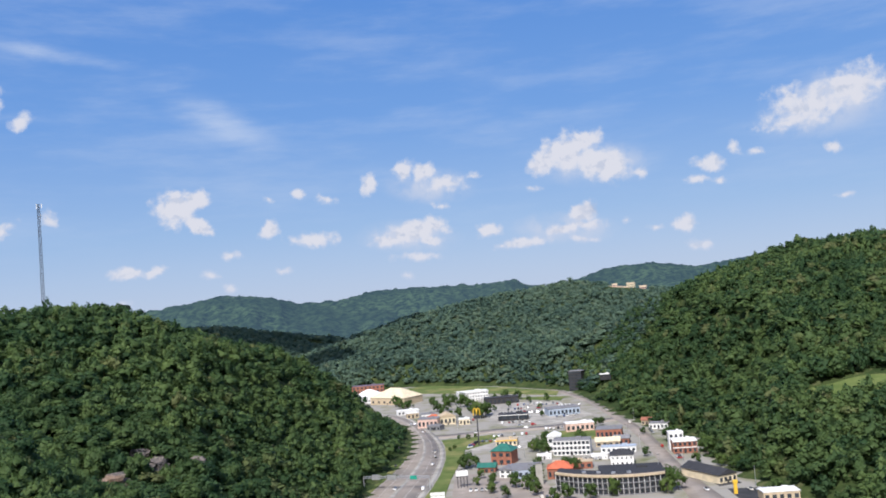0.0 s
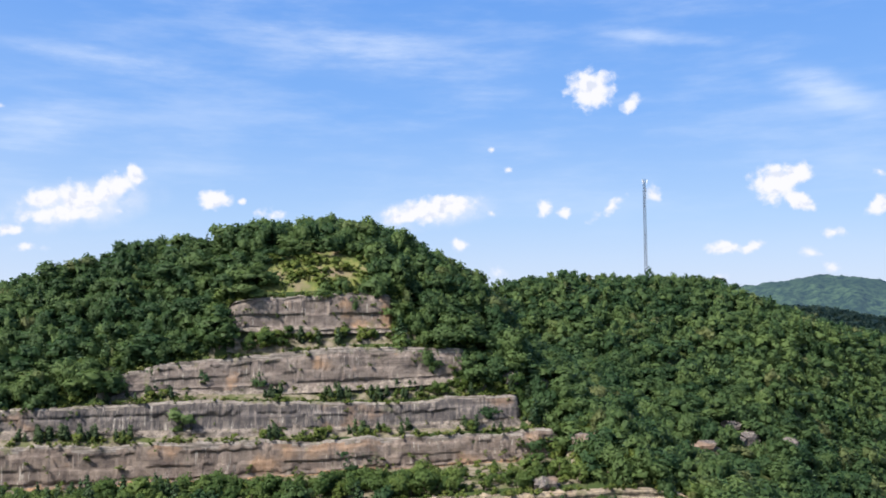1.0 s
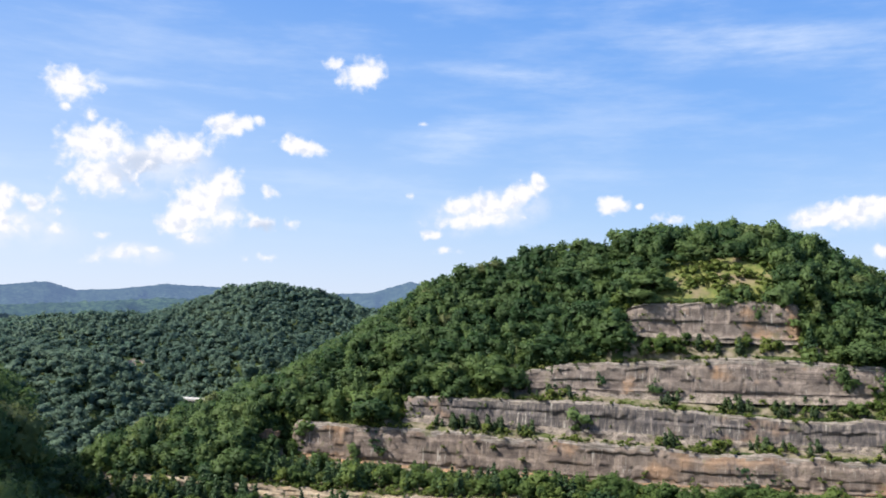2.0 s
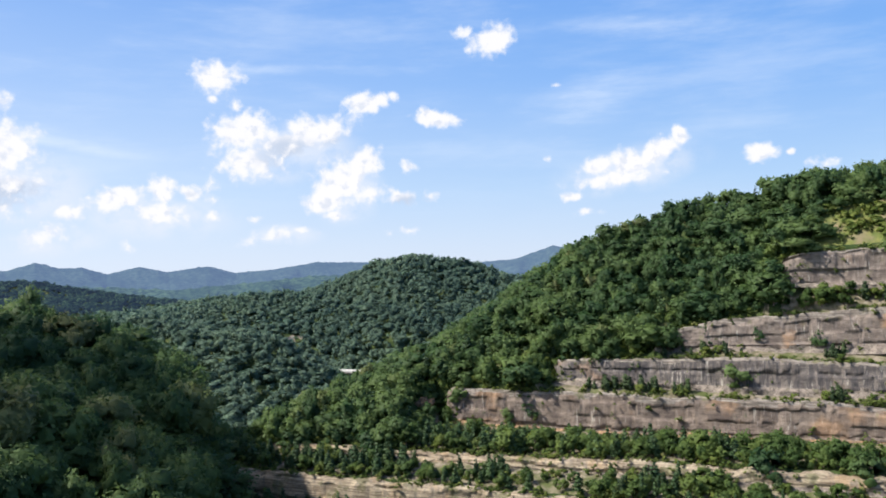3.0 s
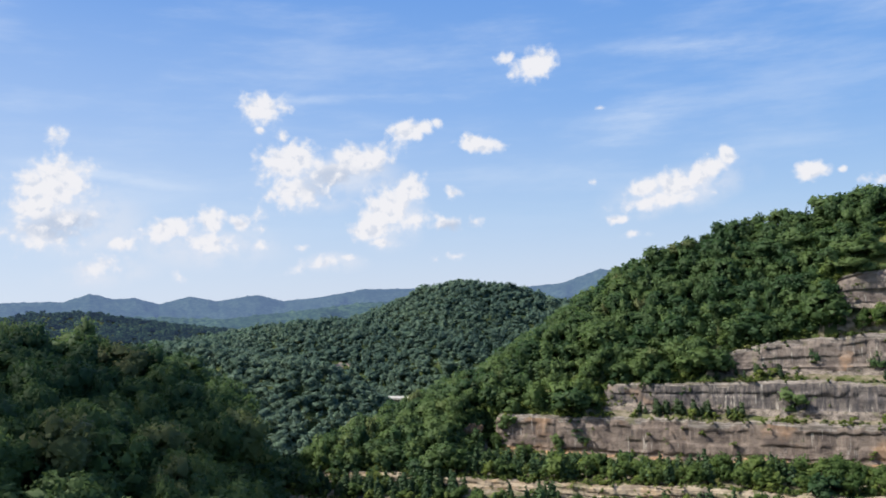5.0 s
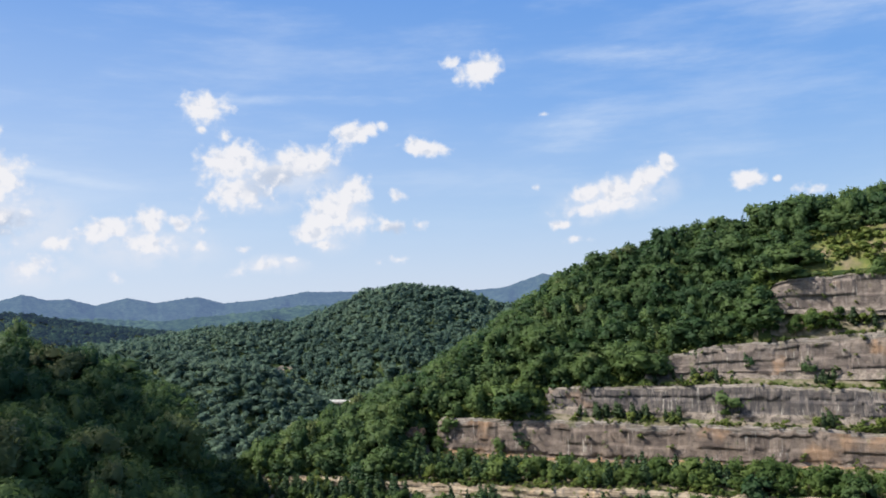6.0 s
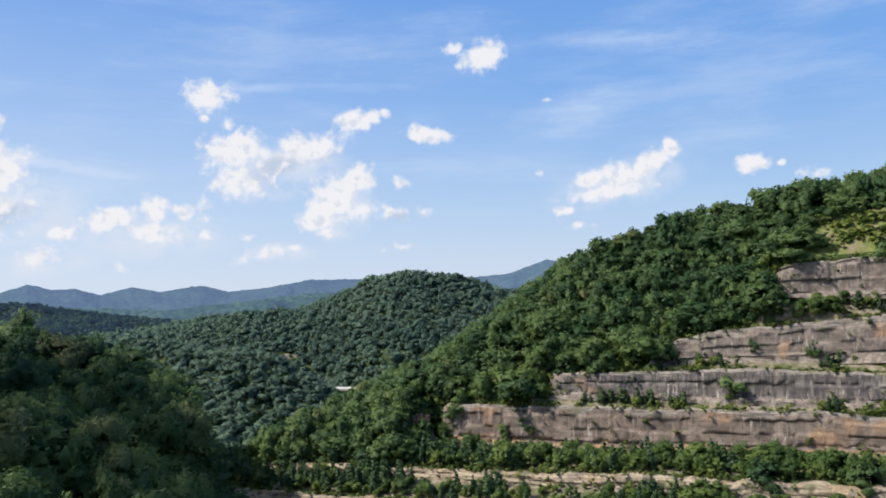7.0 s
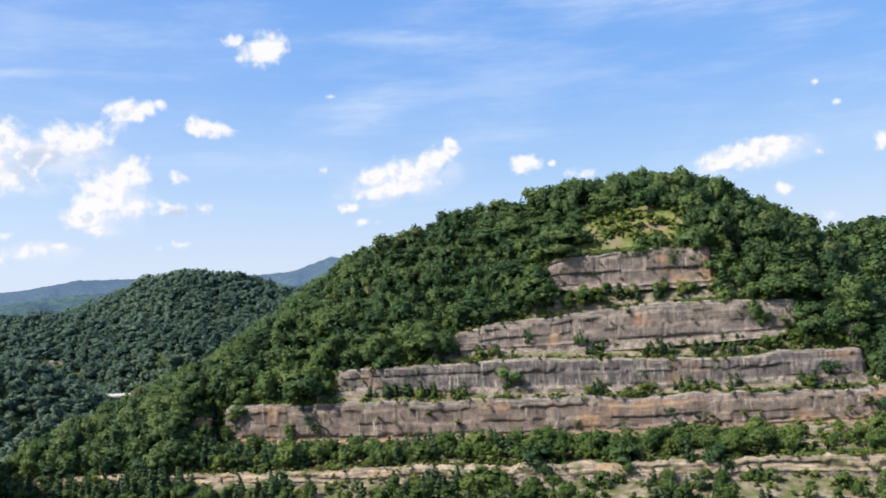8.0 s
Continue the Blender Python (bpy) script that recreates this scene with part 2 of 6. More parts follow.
    fade = n.math("MULTIPLY", cover, n.span(up, -0.5, 4.0, 0.55, 0.97))
    colour = n.mix(fade, colour, white)
    back = n.add("ShaderNodeBackground", {"Color": colour, "Strength": 0.07})
    n.add("ShaderNodeOutputWorld", (back.outputs[0],))


make_world()

# ---------------------------------------------------------------- materials
def material(name, base, rough=0.8, metal=0.0, spec=0.3, bump=None, bump_height=0.1, through_light=0.0):
    """A node material; base and bump are functions of a Nodes and an object-space vector."""
    mat = bpy.data.materials.new(name)
    mat.use_nodes = True
    n = Nodes(mat.node_tree)
    where = n.add("ShaderNodeNewGeometry").outputs["Position"]
    colour = base(n, where) if callable(base) else (*base, 1)
    shader = n.add("ShaderNodeBsdfPrincipled", {"Base Color": colour, "Roughness": rough, "Metallic": metal, "Specular IOR Level": spec})
    if bump:
        relief = n.add("ShaderNodeBump", {"Height": bump(n, where), "Strength": 0.8, "Distance": bump_height})
        n.tree.links.new(relief.outputs[0], shader.inputs["Normal"])
    out = shader.outputs[0]
    if through_light:
        glow = n.add("ShaderNodeBsdfTranslucent", {"Color": colour})
        out = n.add("ShaderNodeMixShader", (through_light, out, glow.outputs[0])).outputs[0]
    n.add("ShaderNodeOutputMaterial", (out,))
    return mat


def mottled(a, b, scale, detail=4.0, low=0.35, high=0.65, second=None, second_scale=0.0):
    def base(n, where):
        c = n.mix(n.span(n.noise(where, scale, detail), low, high), (*a, 1), (*b, 1))
        if second:
            c = n.mix(n.span(n.noise(where, second_scale, 3.0), 0.45, 0.7), c, (*second, 1))
        return c
    return base


def leaves(dark, light, dry):
    """Each plant carries its own tint from 0 to 1; broad drifts over the slopes vary it."""
    def base(n, where):
        tag = n.add("ShaderNodeAttribute")
        tag.attribute_name = "tint"
        tint = tag.outputs["Fac"]
        drift = n.noise(where, 0.011, 3.0)
        fine = n.noise(where, 0.5, 2.0)
        k = n.math("ADD", n.math("MULTIPLY", tint, 0.95), n.math("MULTIPLY", n.math("SUBTRACT", drift, 0.57), 1.4))
        k = n.math("ADD", k, n.math("MULTIPLY", n.math("SUBTRACT", fine, 0.5), 0.35), clamp=True)
        c = n.mix(k, (*dark, 1), (*light, 1))
        return n.mix(n.span(tint, 0.93, 1.0, 0.0, 0.5), c, (*dry, 1))
    return base


def leaf_relief(n, where):
    """Clusters of leaves a metre or two across, with finer twigs over them."""
    return n.math("ADD", n.noise(where, 0.55, 3.0, 0.6), n.math("MULTIPLY", n.noise(where, 1.9, 3.0, 0.6), 0.35))


LEAF = material("broad_leaves", leaves((0.042, 0.088, 0.034), (0.135, 0.200, 0.062), (0.19, 0.175, 0.085)), 0.6, spec=0.2, bump=leaf_relief, bump_height=0.5, through_light=0.48)
YOUNG_LEAF = material("young_leaves", leaves((0.056, 0.104, 0.028), (0.155, 0.215, 0.055), (0.22, 0.20, 0.09)), 0.6, spec=0.2, bump=leaf_relief, bump_height=0.5, through_light=0.48)
# Bluer, paler leaves: the haze before mid-distance hills is put into the colour.
LEAF_HAZED = material("broad_leaves_valley", leaves((0.080, 0.138, 0.104), (0.170, 0.245, 0.156), (0.18, 0.20, 0.125)), 0.65, spec=0.2, bump=leaf_relief, bump_height=0.5, through_light=0.48)
PINE = material("pine_needles", leaves((0.030, 0.062, 0.026), (0.070, 0.120, 0.042), (0.09, 0.09, 0.03)), 0.6, spec=0.2, through_light=0.15)
SHRUB = material("shrub_leaves", leaves((0.075, 0.120, 0.026), (0.185, 0.225, 0.050), (0.24, 0.21, 0.09)), 0.6, spec=0.2, through_light=0.45)
JUNIPER = material("juniper_needles", leaves((0.028, 0.050, 0.020), (0.060, 0.092, 0.032), (0.06, 0.06, 0.025)), 0.65, spec=0.2, through_light=0.1)
BARK = material("bark", mottled((0.10, 0.075, 0.055), (0.18, 0.14, 0.11), 3.0), 0.9)


def rock_colours(stain, dark, light, rust_amount=0.5):
    """Weathered sandstone: blotches and broad bands, upright runs of water stain and lime, rust and lichen; stain is the share of wet runs."""
    def base(n, where):
        patch = n.noise(where, 0.07, 4.0)
        c = n.mix(n.span(n.noise(n.stretch(where, (0.16, 0.16, 0.3)), 1.0, 6.0, 0.65), 0.38, 0.62), (*dark, 1), (*light, 1))
        broad = n.noise(n.stretch(where, (0.45, 0.45, 0.05), (3, 9, 4)), 1.0, 4.0, 0.6)  # joint-wide panels, pale or drab
        c = n.mix(n.math("MULTIPLY", n.span(broad, 0.52, 0.66), 0.55), c, tuple(v * 1.45 for v in light) + (1,))
        bedded = n.noise(n.stretch(where, (0.03, 0.03, 1.1)), 1.0, 4.0, 0.6)
        c = n.mix(n.math("MULTIPLY", n.span(bedded, 0.55, 0.68), 0.45), c, tuple(v * 0.5 for v in dark) + (1,))
        c = n.mix(n.math("MULTIPLY", n.span(n.noise(where, 1.6, 6.0, 0.75), 0.5, 0.7), 0.5), c, tuple(v * 0.55 for v in dark) + (1,))
        upright = n.stretch(where, (0.8, 0.8, 0.045))
        wet = n.math("MULTIPLY", n.span(n.noise(upright, 1.0, 5.0, 0.65), 0.60 - 0.14 * stain, 0.70 - 0.12 * stain), n.span(patch, 0.52 - 0.2 * stain, 0.62 - 0.2 * stain))
        c = n.mix(n.math("MULTIPLY", wet, 0.8), c, (0.062, 0.058, 0.060, 1))
        lime = n.math("MULTIPLY", n.span(n.noise(n.stretch(where, (1.0, 1.0, 0.06), (31, 7, 0)), 1.0, 5.0, 0.65), 0.56, 0.68), n.span(n.noise(where, 0.07, 3.0), 0.46, 0.58))
        c = n.mix(n.math("MULTIPLY", lime, 0.85 - 0.2 * stain), c, (0.50, 0.46, 0.39, 1))
        rust = n.span(n.noise(n.stretch(where, (0.05, 0.05, 0.06), (5, 3, 2)), 1.0, 5.0, 0.6), 0.54, 0.66)
        c = n.mix(n.math("MULTIPLY", rust, rust_amount), c, (0.33, 0.20, 0.11, 1))
        lichen = n.math("MULTIPLY", n.span(n.noise(where, 0.16, 6.0, 0.65), 0.60, 0.70), 0.45)
        return n.mix(lichen, c, (0.12, 0.125, 0.055, 1))
    return base


def cap_colours(n, where):
    """Thin-bedded, dust-pale top course with grass rooted in it."""
    c = n.mix(n.span(n.noise(n.stretch(where, (0.12, 0.12, 1.8)), 1.0, 6.0, 0.7), 0.38, 0.62), (0.12, 0.102, 0.086, 1), (0.29, 0.255, 0.215, 1))
    c = n.mix(n.math("MULTIPLY", n.span(n.noise(where, 0.8, 5.0, 0.7), 0.52, 0.68), 0.6), c, (0.09, 0.078, 0.068, 1))
    return n.mix(n.math("MULTIPLY", n.span(n.noise(where, 0.2, 5.0, 0.65), 0.54, 0.66), 0.7), c, (0.13, 0.13, 0.055, 1))


def rubble_colours(a, b):
    def base(n, where):
        c = n.mix(n.span(n.noise(where, 0.35, 6.0, 0.7), 0.4, 0.6), (*a, 1), (*b, 1))
        c = n.mix(n.math("MULTIPLY", n.span(n.noise(where, 1.1, 5.0, 0.75), 0.5, 0.64), 0.7), c, (0.07, 0.06, 0.05, 1))
        return n.mix(n.math("MULTIPLY", n.span(n.noise(where, 0.22, 4.0), 0.56, 0.68), 0.6), c, (0.11, 0.115, 0.05, 1))
    return base


def pale_rock_colours(n, where):
    flat = n.stretch(where, (0.09, 0.09, 1.6))
    c = n.mix(n.span(n.noise(flat, 1.0, 6.0, 0.7), 0.38, 0.62), (0.18, 0.142, 0.10, 1), (0.40, 0.335, 0.24, 1))
    c = n.mix(n.math("MULTIPLY", n.span(n.noise(where, 0.09, 4.0), 0.5, 0.7), 0.6), c, (0.34, 0.225, 0.12, 1))
    c = n.mix(n.math("MULTIPLY", n.span(n.noise(where, 0.9, 6.0, 0.75), 0.48, 0.68), 0.5), c, (0.12, 0.10, 0.08, 1))
    c = n.mix(n.math("MULTIPLY", n.span(n.noise(where, 0.12, 5.0, 0.65), 0.52, 0.62), 0.6), c, (0.09, 0.10, 0.04, 1))
    return n.mix(n.math("MULTIPLY", n.span(n.noise(n.stretch(where, (0.6, 0.6, 0.08)), 1.0, 4.0), 0.55, 0.7), 0.5), c, (0.15, 0.135, 0.12, 1))


def rock_relief(n, where):
    rough = n.math("ADD", n.noise(n.stretch(where, (0.9, 0.9, 1.4)), 1.0, 7.0, 0.75), n.math("MULTIPLY", n.noise(n.stretch(where, (1.6, 1.6, 0.16)), 1.0, 4.0, 0.65), 0.45))
    return n.math("ADD", rough, n.math("MULTIPLY", n.noise(n.stretch(where, (0.12, 0.12, 2.2)), 1.0, 3.0), 0.35))


ROCK = material("grey_sandstone", rock_colours(0.4, (0.136, 0.110, 0.094), (0.226, 0.186, 0.155), 0.7), 0.9, spec=0.2, bump=rock_relief, bump_height=0.5)
WET_ROCK = material("water_stained_sandstone", rock_colours(1.0, (0.100, 0.086, 0.079), (0.184, 0.158, 0.137), 0.4), 0.85, spec=0.25, bump=rock_relief, bump_height=0.5)
BROWN_ROCK = material("brown_grey_sandstone", rock_colours(0.25, (0.126, 0.099, 0.083), (0.218, 0.174, 0.140), 0.55), 0.9, spec=0.2, bump=rock_relief, bump_height=0.6)
CAP_ROCK = material("thin_bedded_sandstone", cap_colours, 0.9, spec=0.2, bump=rock_relief, bump_height=0.6)
RUBBLE = material("broken_grey_rock", rubble_colours((0.15, 0.128, 0.108), (0.29, 0.245, 0.20)), 0.95, spec=0.1, bump=rock_relief, bump_height=0.8)
RUST_RUBBLE = material("broken_rusty_rock", rubble_colours((0.17, 0.125, 0.09), (0.36, 0.225, 0.125)), 0.95, spec=0.1, bump=rock_relief, bump_height=0.8)
PALE_ROCK = material("tan_sandstone", pale_rock_colours, 0.9, spec=0.2, bump=rock_relief, bump_height=0.6)


def ground_colours(n, where):
    """Woodland floor, rough grass and bare soil in drifts."""
    c = n.mix(n.span(n.noise(where, 0.05, 5.0), 0.35, 0.65), (0.026, 0.044, 0.014, 1), (0.050, 0.070, 0.022, 1))
    c = n.mix(n.math("MULTIPLY", n.span(n.noise(where, 0.16, 4.0), 0.54, 0.7), 0.4), c, (0.17, 0.15, 0.08, 1))
    return n.mix(n.math("MULTIPLY", n.span(n.noise(where, 1.3, 4.0), 0.5, 0.75), 0.4), c, (0.03, 0.045, 0.015, 1))


GROUND = material("wooded_ground", ground_colours, 0.95, spec=0.1, bump=lambda n, w: n.noise(w, 0.35, 5.0), bump_height=1.2)
LAWN = material("mown_grass", mottled((0.075, 0.110, 0.030), (0.120, 0.150, 0.048), 0.08, second=(0.21, 0.20, 0.08), second_scale=0.03), 0.95, spec=0.1)
ROUGH_GRASS = material("rough_hill_grass", mottled((0.085, 0.115, 0.030), (0.16, 0.165, 0.055), 0.25, second=(0.20, 0.16, 0.10), second_scale=0.09), 0.95, spec=0.1, bump=lambda n, w: n.noise(w, 1.4, 4.0), bump_height=0.4)
DRY_GRASS = material("dry_bench_grass", mottled((0.105, 0.095, 0.055), (0.23, 0.195, 0.145), 0.4, second=(0.075, 0.090, 0.030), second_scale=0.12), 0.95, spec=0.1, bump=lambda n, w: n.noise(w, 1.4, 4.0), bump_height=0.4)
ASPHALT = material("worn_asphalt", mottled((0.24, 0.205, 0.172), (0.31, 0.27, 0.23), 0.12, second=(0.20, 0.18, 0.16), second_scale=0.03), 0.9)
DARK_ASPHALT = material("fresh_asphalt", mottled((0.030, 0.030, 0.032), (0.050, 0.050, 0.052), 0.2), 0.85)
CONCRETE = material("worn_concrete", mottled((0.27, 0.255, 0.225), (0.38, 0.36, 0.32), 0.1, second=(0.22, 0.205, 0.18), second_scale=0.04), 0.9)
PATCHY = material("patchy_grass_and_gravel", mottled((0.12, 0.135, 0.06), (0.27, 0.255, 0.225), 0.022, 6.0, 0.30, 0.46, (0.20, 0.19, 0.12), 0.06), 0.95)
DIRT = material("bare_earth", mottled((0.30, 0.22, 0.14), (0.46, 0.36, 0.25), 0.2), 0.95)
STRIPE = material("road_paint", mottled((0.36, 0.34, 0.31), (0.5, 0.48, 0.45), 0.6), 0.7)
STEEL = material("galvanised_steel", mottled((0.42, 0.43, 0.44), (0.55, 0.56, 0.57), 0.8), 0.45, 0.7)
DARK_STEEL = material("dark_steel", mottled((0.045, 0.045, 0.05), (0.08, 0.08, 0.085), 0.8), 0.5, 0.5)
GLASS = material("window_glass", mottled((0.020, 0.026, 0.034), (0.045, 0.055, 0.065), 0.3), 0.12, spec=0.6)
RUBBER = material("tyre_rubber", (0.02, 0.02, 0.02), 0.85)


def paint(name, rgb, rough=0.7):
    worn = tuple(v * 0.78 for v in rgb)
    return material(name, mottled(rgb, worn, 0.35, second=tuple(v * 0.9 for v in rgb), second_scale=0.09), rough)


WHITE, CREAM, TAN = paint("white_paint", (0.78, 0.77, 0.74)), paint("cream_paint", (0.68, 0.58, 0.40)), paint("tan_stucco", (0.50, 0.40, 0.27))
BRICK, RED_ROOF, GREEN_ROOF = paint("red_brick", (0.30, 0.12, 0.075)), paint("orange_red_roof", (0.52, 0.14, 0.07)), paint("green_metal_roof", (0.035, 0.15, 0.115), 0.5)
BLACK_ROOF, GREY_ROOF = paint("black_roofing", (0.040, 0.041, 0.046), 0.85), paint("grey_roofing", (0.20, 0.20, 0.21), 0.85)
DARK_WALL, PINK, YELLOW = paint("dark_timber", (0.036, 0.033, 0.034)), paint("pink_stucco", (0.66, 0.46, 0.38)), paint("yellow_paint", (0.80, 0.50, 0.05), 0.5)
SIGN_GREEN, SIGN_RED, BLUE_GREY = paint("green_sign", (0.02, 0.28, 0.20), 0.5), paint("red_sign", (0.50, 0.05, 0.04), 0.5), paint("blue_grey_paint", (0.36, 0.42, 0.50))
PURPLE = paint("dull_purple_roof", (0.16, 0.12, 0.15))


def car_colours(n, where):
    pick = n.add("ShaderNodeObjectInfo").outputs["Random"]
    ramp = n.add("ShaderNodeValToRGB", (pick,))
    ramp.color_ramp.interpolation = "CONSTANT"
    stops = [(0.0, (0.75, 0.75, 0.74)), (0.3, (0.02, 0.02, 0.022)), (0.5, (0.32, 0.33, 0.34)), (0.7, (0.30, 0.03, 0.025)), (0.8, (0.04, 0.07, 0.16)), (0.9, (0.55, 0.52, 0.46))]
    for k, (at, rgb) in enumerate(stops):
        e = ramp.color_ramp.elements[k] if k < 2 else ramp.color_ramp.elements.new(at)
        e.position, e.color = at, (*rgb, 1)
    return ramp.outputs[0]


CAR_PAINT = material("car_paint", car_colours, 0.3, spec=0.5)


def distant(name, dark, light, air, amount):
    """Wooded ridges kilometres off; the bright air before them is added as blue emission."""
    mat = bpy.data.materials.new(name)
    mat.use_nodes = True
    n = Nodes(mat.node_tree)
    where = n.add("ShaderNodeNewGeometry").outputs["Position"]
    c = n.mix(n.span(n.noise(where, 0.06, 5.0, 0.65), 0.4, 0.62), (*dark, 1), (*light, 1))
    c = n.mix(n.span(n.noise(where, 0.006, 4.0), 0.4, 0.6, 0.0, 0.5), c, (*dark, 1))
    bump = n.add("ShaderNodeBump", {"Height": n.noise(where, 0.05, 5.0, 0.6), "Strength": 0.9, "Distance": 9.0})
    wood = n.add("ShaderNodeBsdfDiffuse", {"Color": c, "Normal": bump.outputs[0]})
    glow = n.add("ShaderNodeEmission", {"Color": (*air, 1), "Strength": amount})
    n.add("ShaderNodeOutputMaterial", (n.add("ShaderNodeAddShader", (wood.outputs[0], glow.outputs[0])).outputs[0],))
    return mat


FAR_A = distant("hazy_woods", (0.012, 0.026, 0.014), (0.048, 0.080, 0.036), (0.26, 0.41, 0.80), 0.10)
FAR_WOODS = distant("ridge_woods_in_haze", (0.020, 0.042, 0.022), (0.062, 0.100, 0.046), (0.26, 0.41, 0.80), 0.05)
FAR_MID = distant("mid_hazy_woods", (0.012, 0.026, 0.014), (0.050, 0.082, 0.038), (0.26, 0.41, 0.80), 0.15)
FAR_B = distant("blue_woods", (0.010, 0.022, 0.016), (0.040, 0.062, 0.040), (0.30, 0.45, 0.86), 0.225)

# ---------------------------------------------------------------- mesh helpers
def mesh_of(name, verts, faces, mat, tint=None, smooth=False, facing=None):
    """A mesh from numpy arrays: verts (n, 3), faces (m, 3) or (m, 4)."""
    me = bpy.data.meshes.new(name)
    verts, faces = np.asarray(verts, np.float32), np.asarray(faces, np.int32)
    k = faces.shape[1]
    me.vertices.add(len(verts))
    me.vertices.foreach_set("co", verts.ravel())
    me.loops.add(faces.size)
    me.loops.foreach_set("vertex_index", faces.ravel())
    me.polygons.add(len(faces))
    me.polygons.foreach_set("loop_start", np.arange(0, faces.size, k, dtype=np.int32))
    if smooth:
        me.polygons.foreach_set("use_smooth", np.ones(len(faces), bool))
    if tint is not None:
        me.attributes.new("tint", "FLOAT", "POINT").data.foreach_set("value", np.asarray(tint, np.float32))
    me.materials.append(mat)
    me.update(calc_edges=True)
    if facing is not None:  # leaves of a crown catch the light as its rounded outside does
        me.polygons.foreach_set("use_smooth", np.ones(len(faces), bool))
        me.normals_split_custom_set_from_vertices(np.asarray(facing, np.float32))
    return me


def part(name, bm, mat, parent=None, label=""):
    """Links a bmesh as one mesh object under a thing or under a part."""
    me = bpy.data.meshes.new(name)
    bm.to_mesh(me)
    bm.free()
    me.materials.append(mat)
    ob = new(name, me)
    ob.parent = parent
    return tagged(ob, label)


def box(bm, size, at=(0, 0, 0), turn=0.0, taper=1.0):
    """Adds a box that stands on at; taper narrows its top."""
    made = bmesh.ops.create_cube(bm, size=1.0)["verts"]
    for v in made:
        k = taper if v.co.z > 0 else 1.0
        v.co = Vector((v.co.x * size[0] * k, v.co.y * size[1] * k, (v.co.z + 0.5) * size[2]))
    bmesh.ops.transform(bm, verts=made, matrix=Matrix.Translation(at) @ Matrix.Rotation(turn, 4, "Z"))
    return made


def tube(bm, a, b, r, r2=None, sides=8):
    a, b = Vector(a), Vector(b)
    made = bmesh.ops.create_cone(bm, cap_ends=True, segments=sides, radius1=r, radius2=r if r2 is None else r2, depth=(b - a).length)["verts"]
    m = Matrix.Translation((a + b) / 2) @ (b - a).to_track_quat("Z", "Y").to_matrix().to_4x4()
    bmesh.ops.transform(bm, verts=made, matrix=m)


def place(name, x, y, z=0.0, turn=0.0, label="", category="", group="", kind=""):
    ob = new(name)
    ob.matrix_world = Matrix.Translation((x, y, z)) @ Matrix.Rotation(turn, 4, "Z")
    return tagged(ob, label, category, group, kind)


# ---------------------------------------------------------------- lie of the land
def plan(az, d):
    a = np.radians(az)
    return -d * np.sin(a), d * np.cos(a)


def fbm(x, y, size, octaves=4, seed=0):
    """Smooth value noise from -1 to 1 over the plan."""
    total, amp, norm = np.zeros_like(x, dtype=float), 1.0, 0.0
    for k in range(octaves):
        px, py = x / size + 17.3 * (seed + k), y / size - 9.1 * (seed + k)
        ix, iy = np.floor(px), np.floor(py)
        fx, fy = px - ix, py - iy
        fx, fy = fx * fx * (3 - 2 * fx), fy * fy * (3 - 2 * fy)

        def h(i, j):
            s = np.sin(i * 127.1 + j * 311.7 + seed * 74.7) * 43758.5453
            return (s - np.floor(s)) * 2 - 1
        total += amp * ((h(ix, iy) * (1 - fx) + h(ix + 1, iy) * fx) * (1 - fy) + (h(ix, iy + 1) * (1 - fx) + h(ix + 1, iy + 1) * fx) * fy)
        norm += amp
        amp, size = amp * 0.5, size * 0.5
    return total / norm


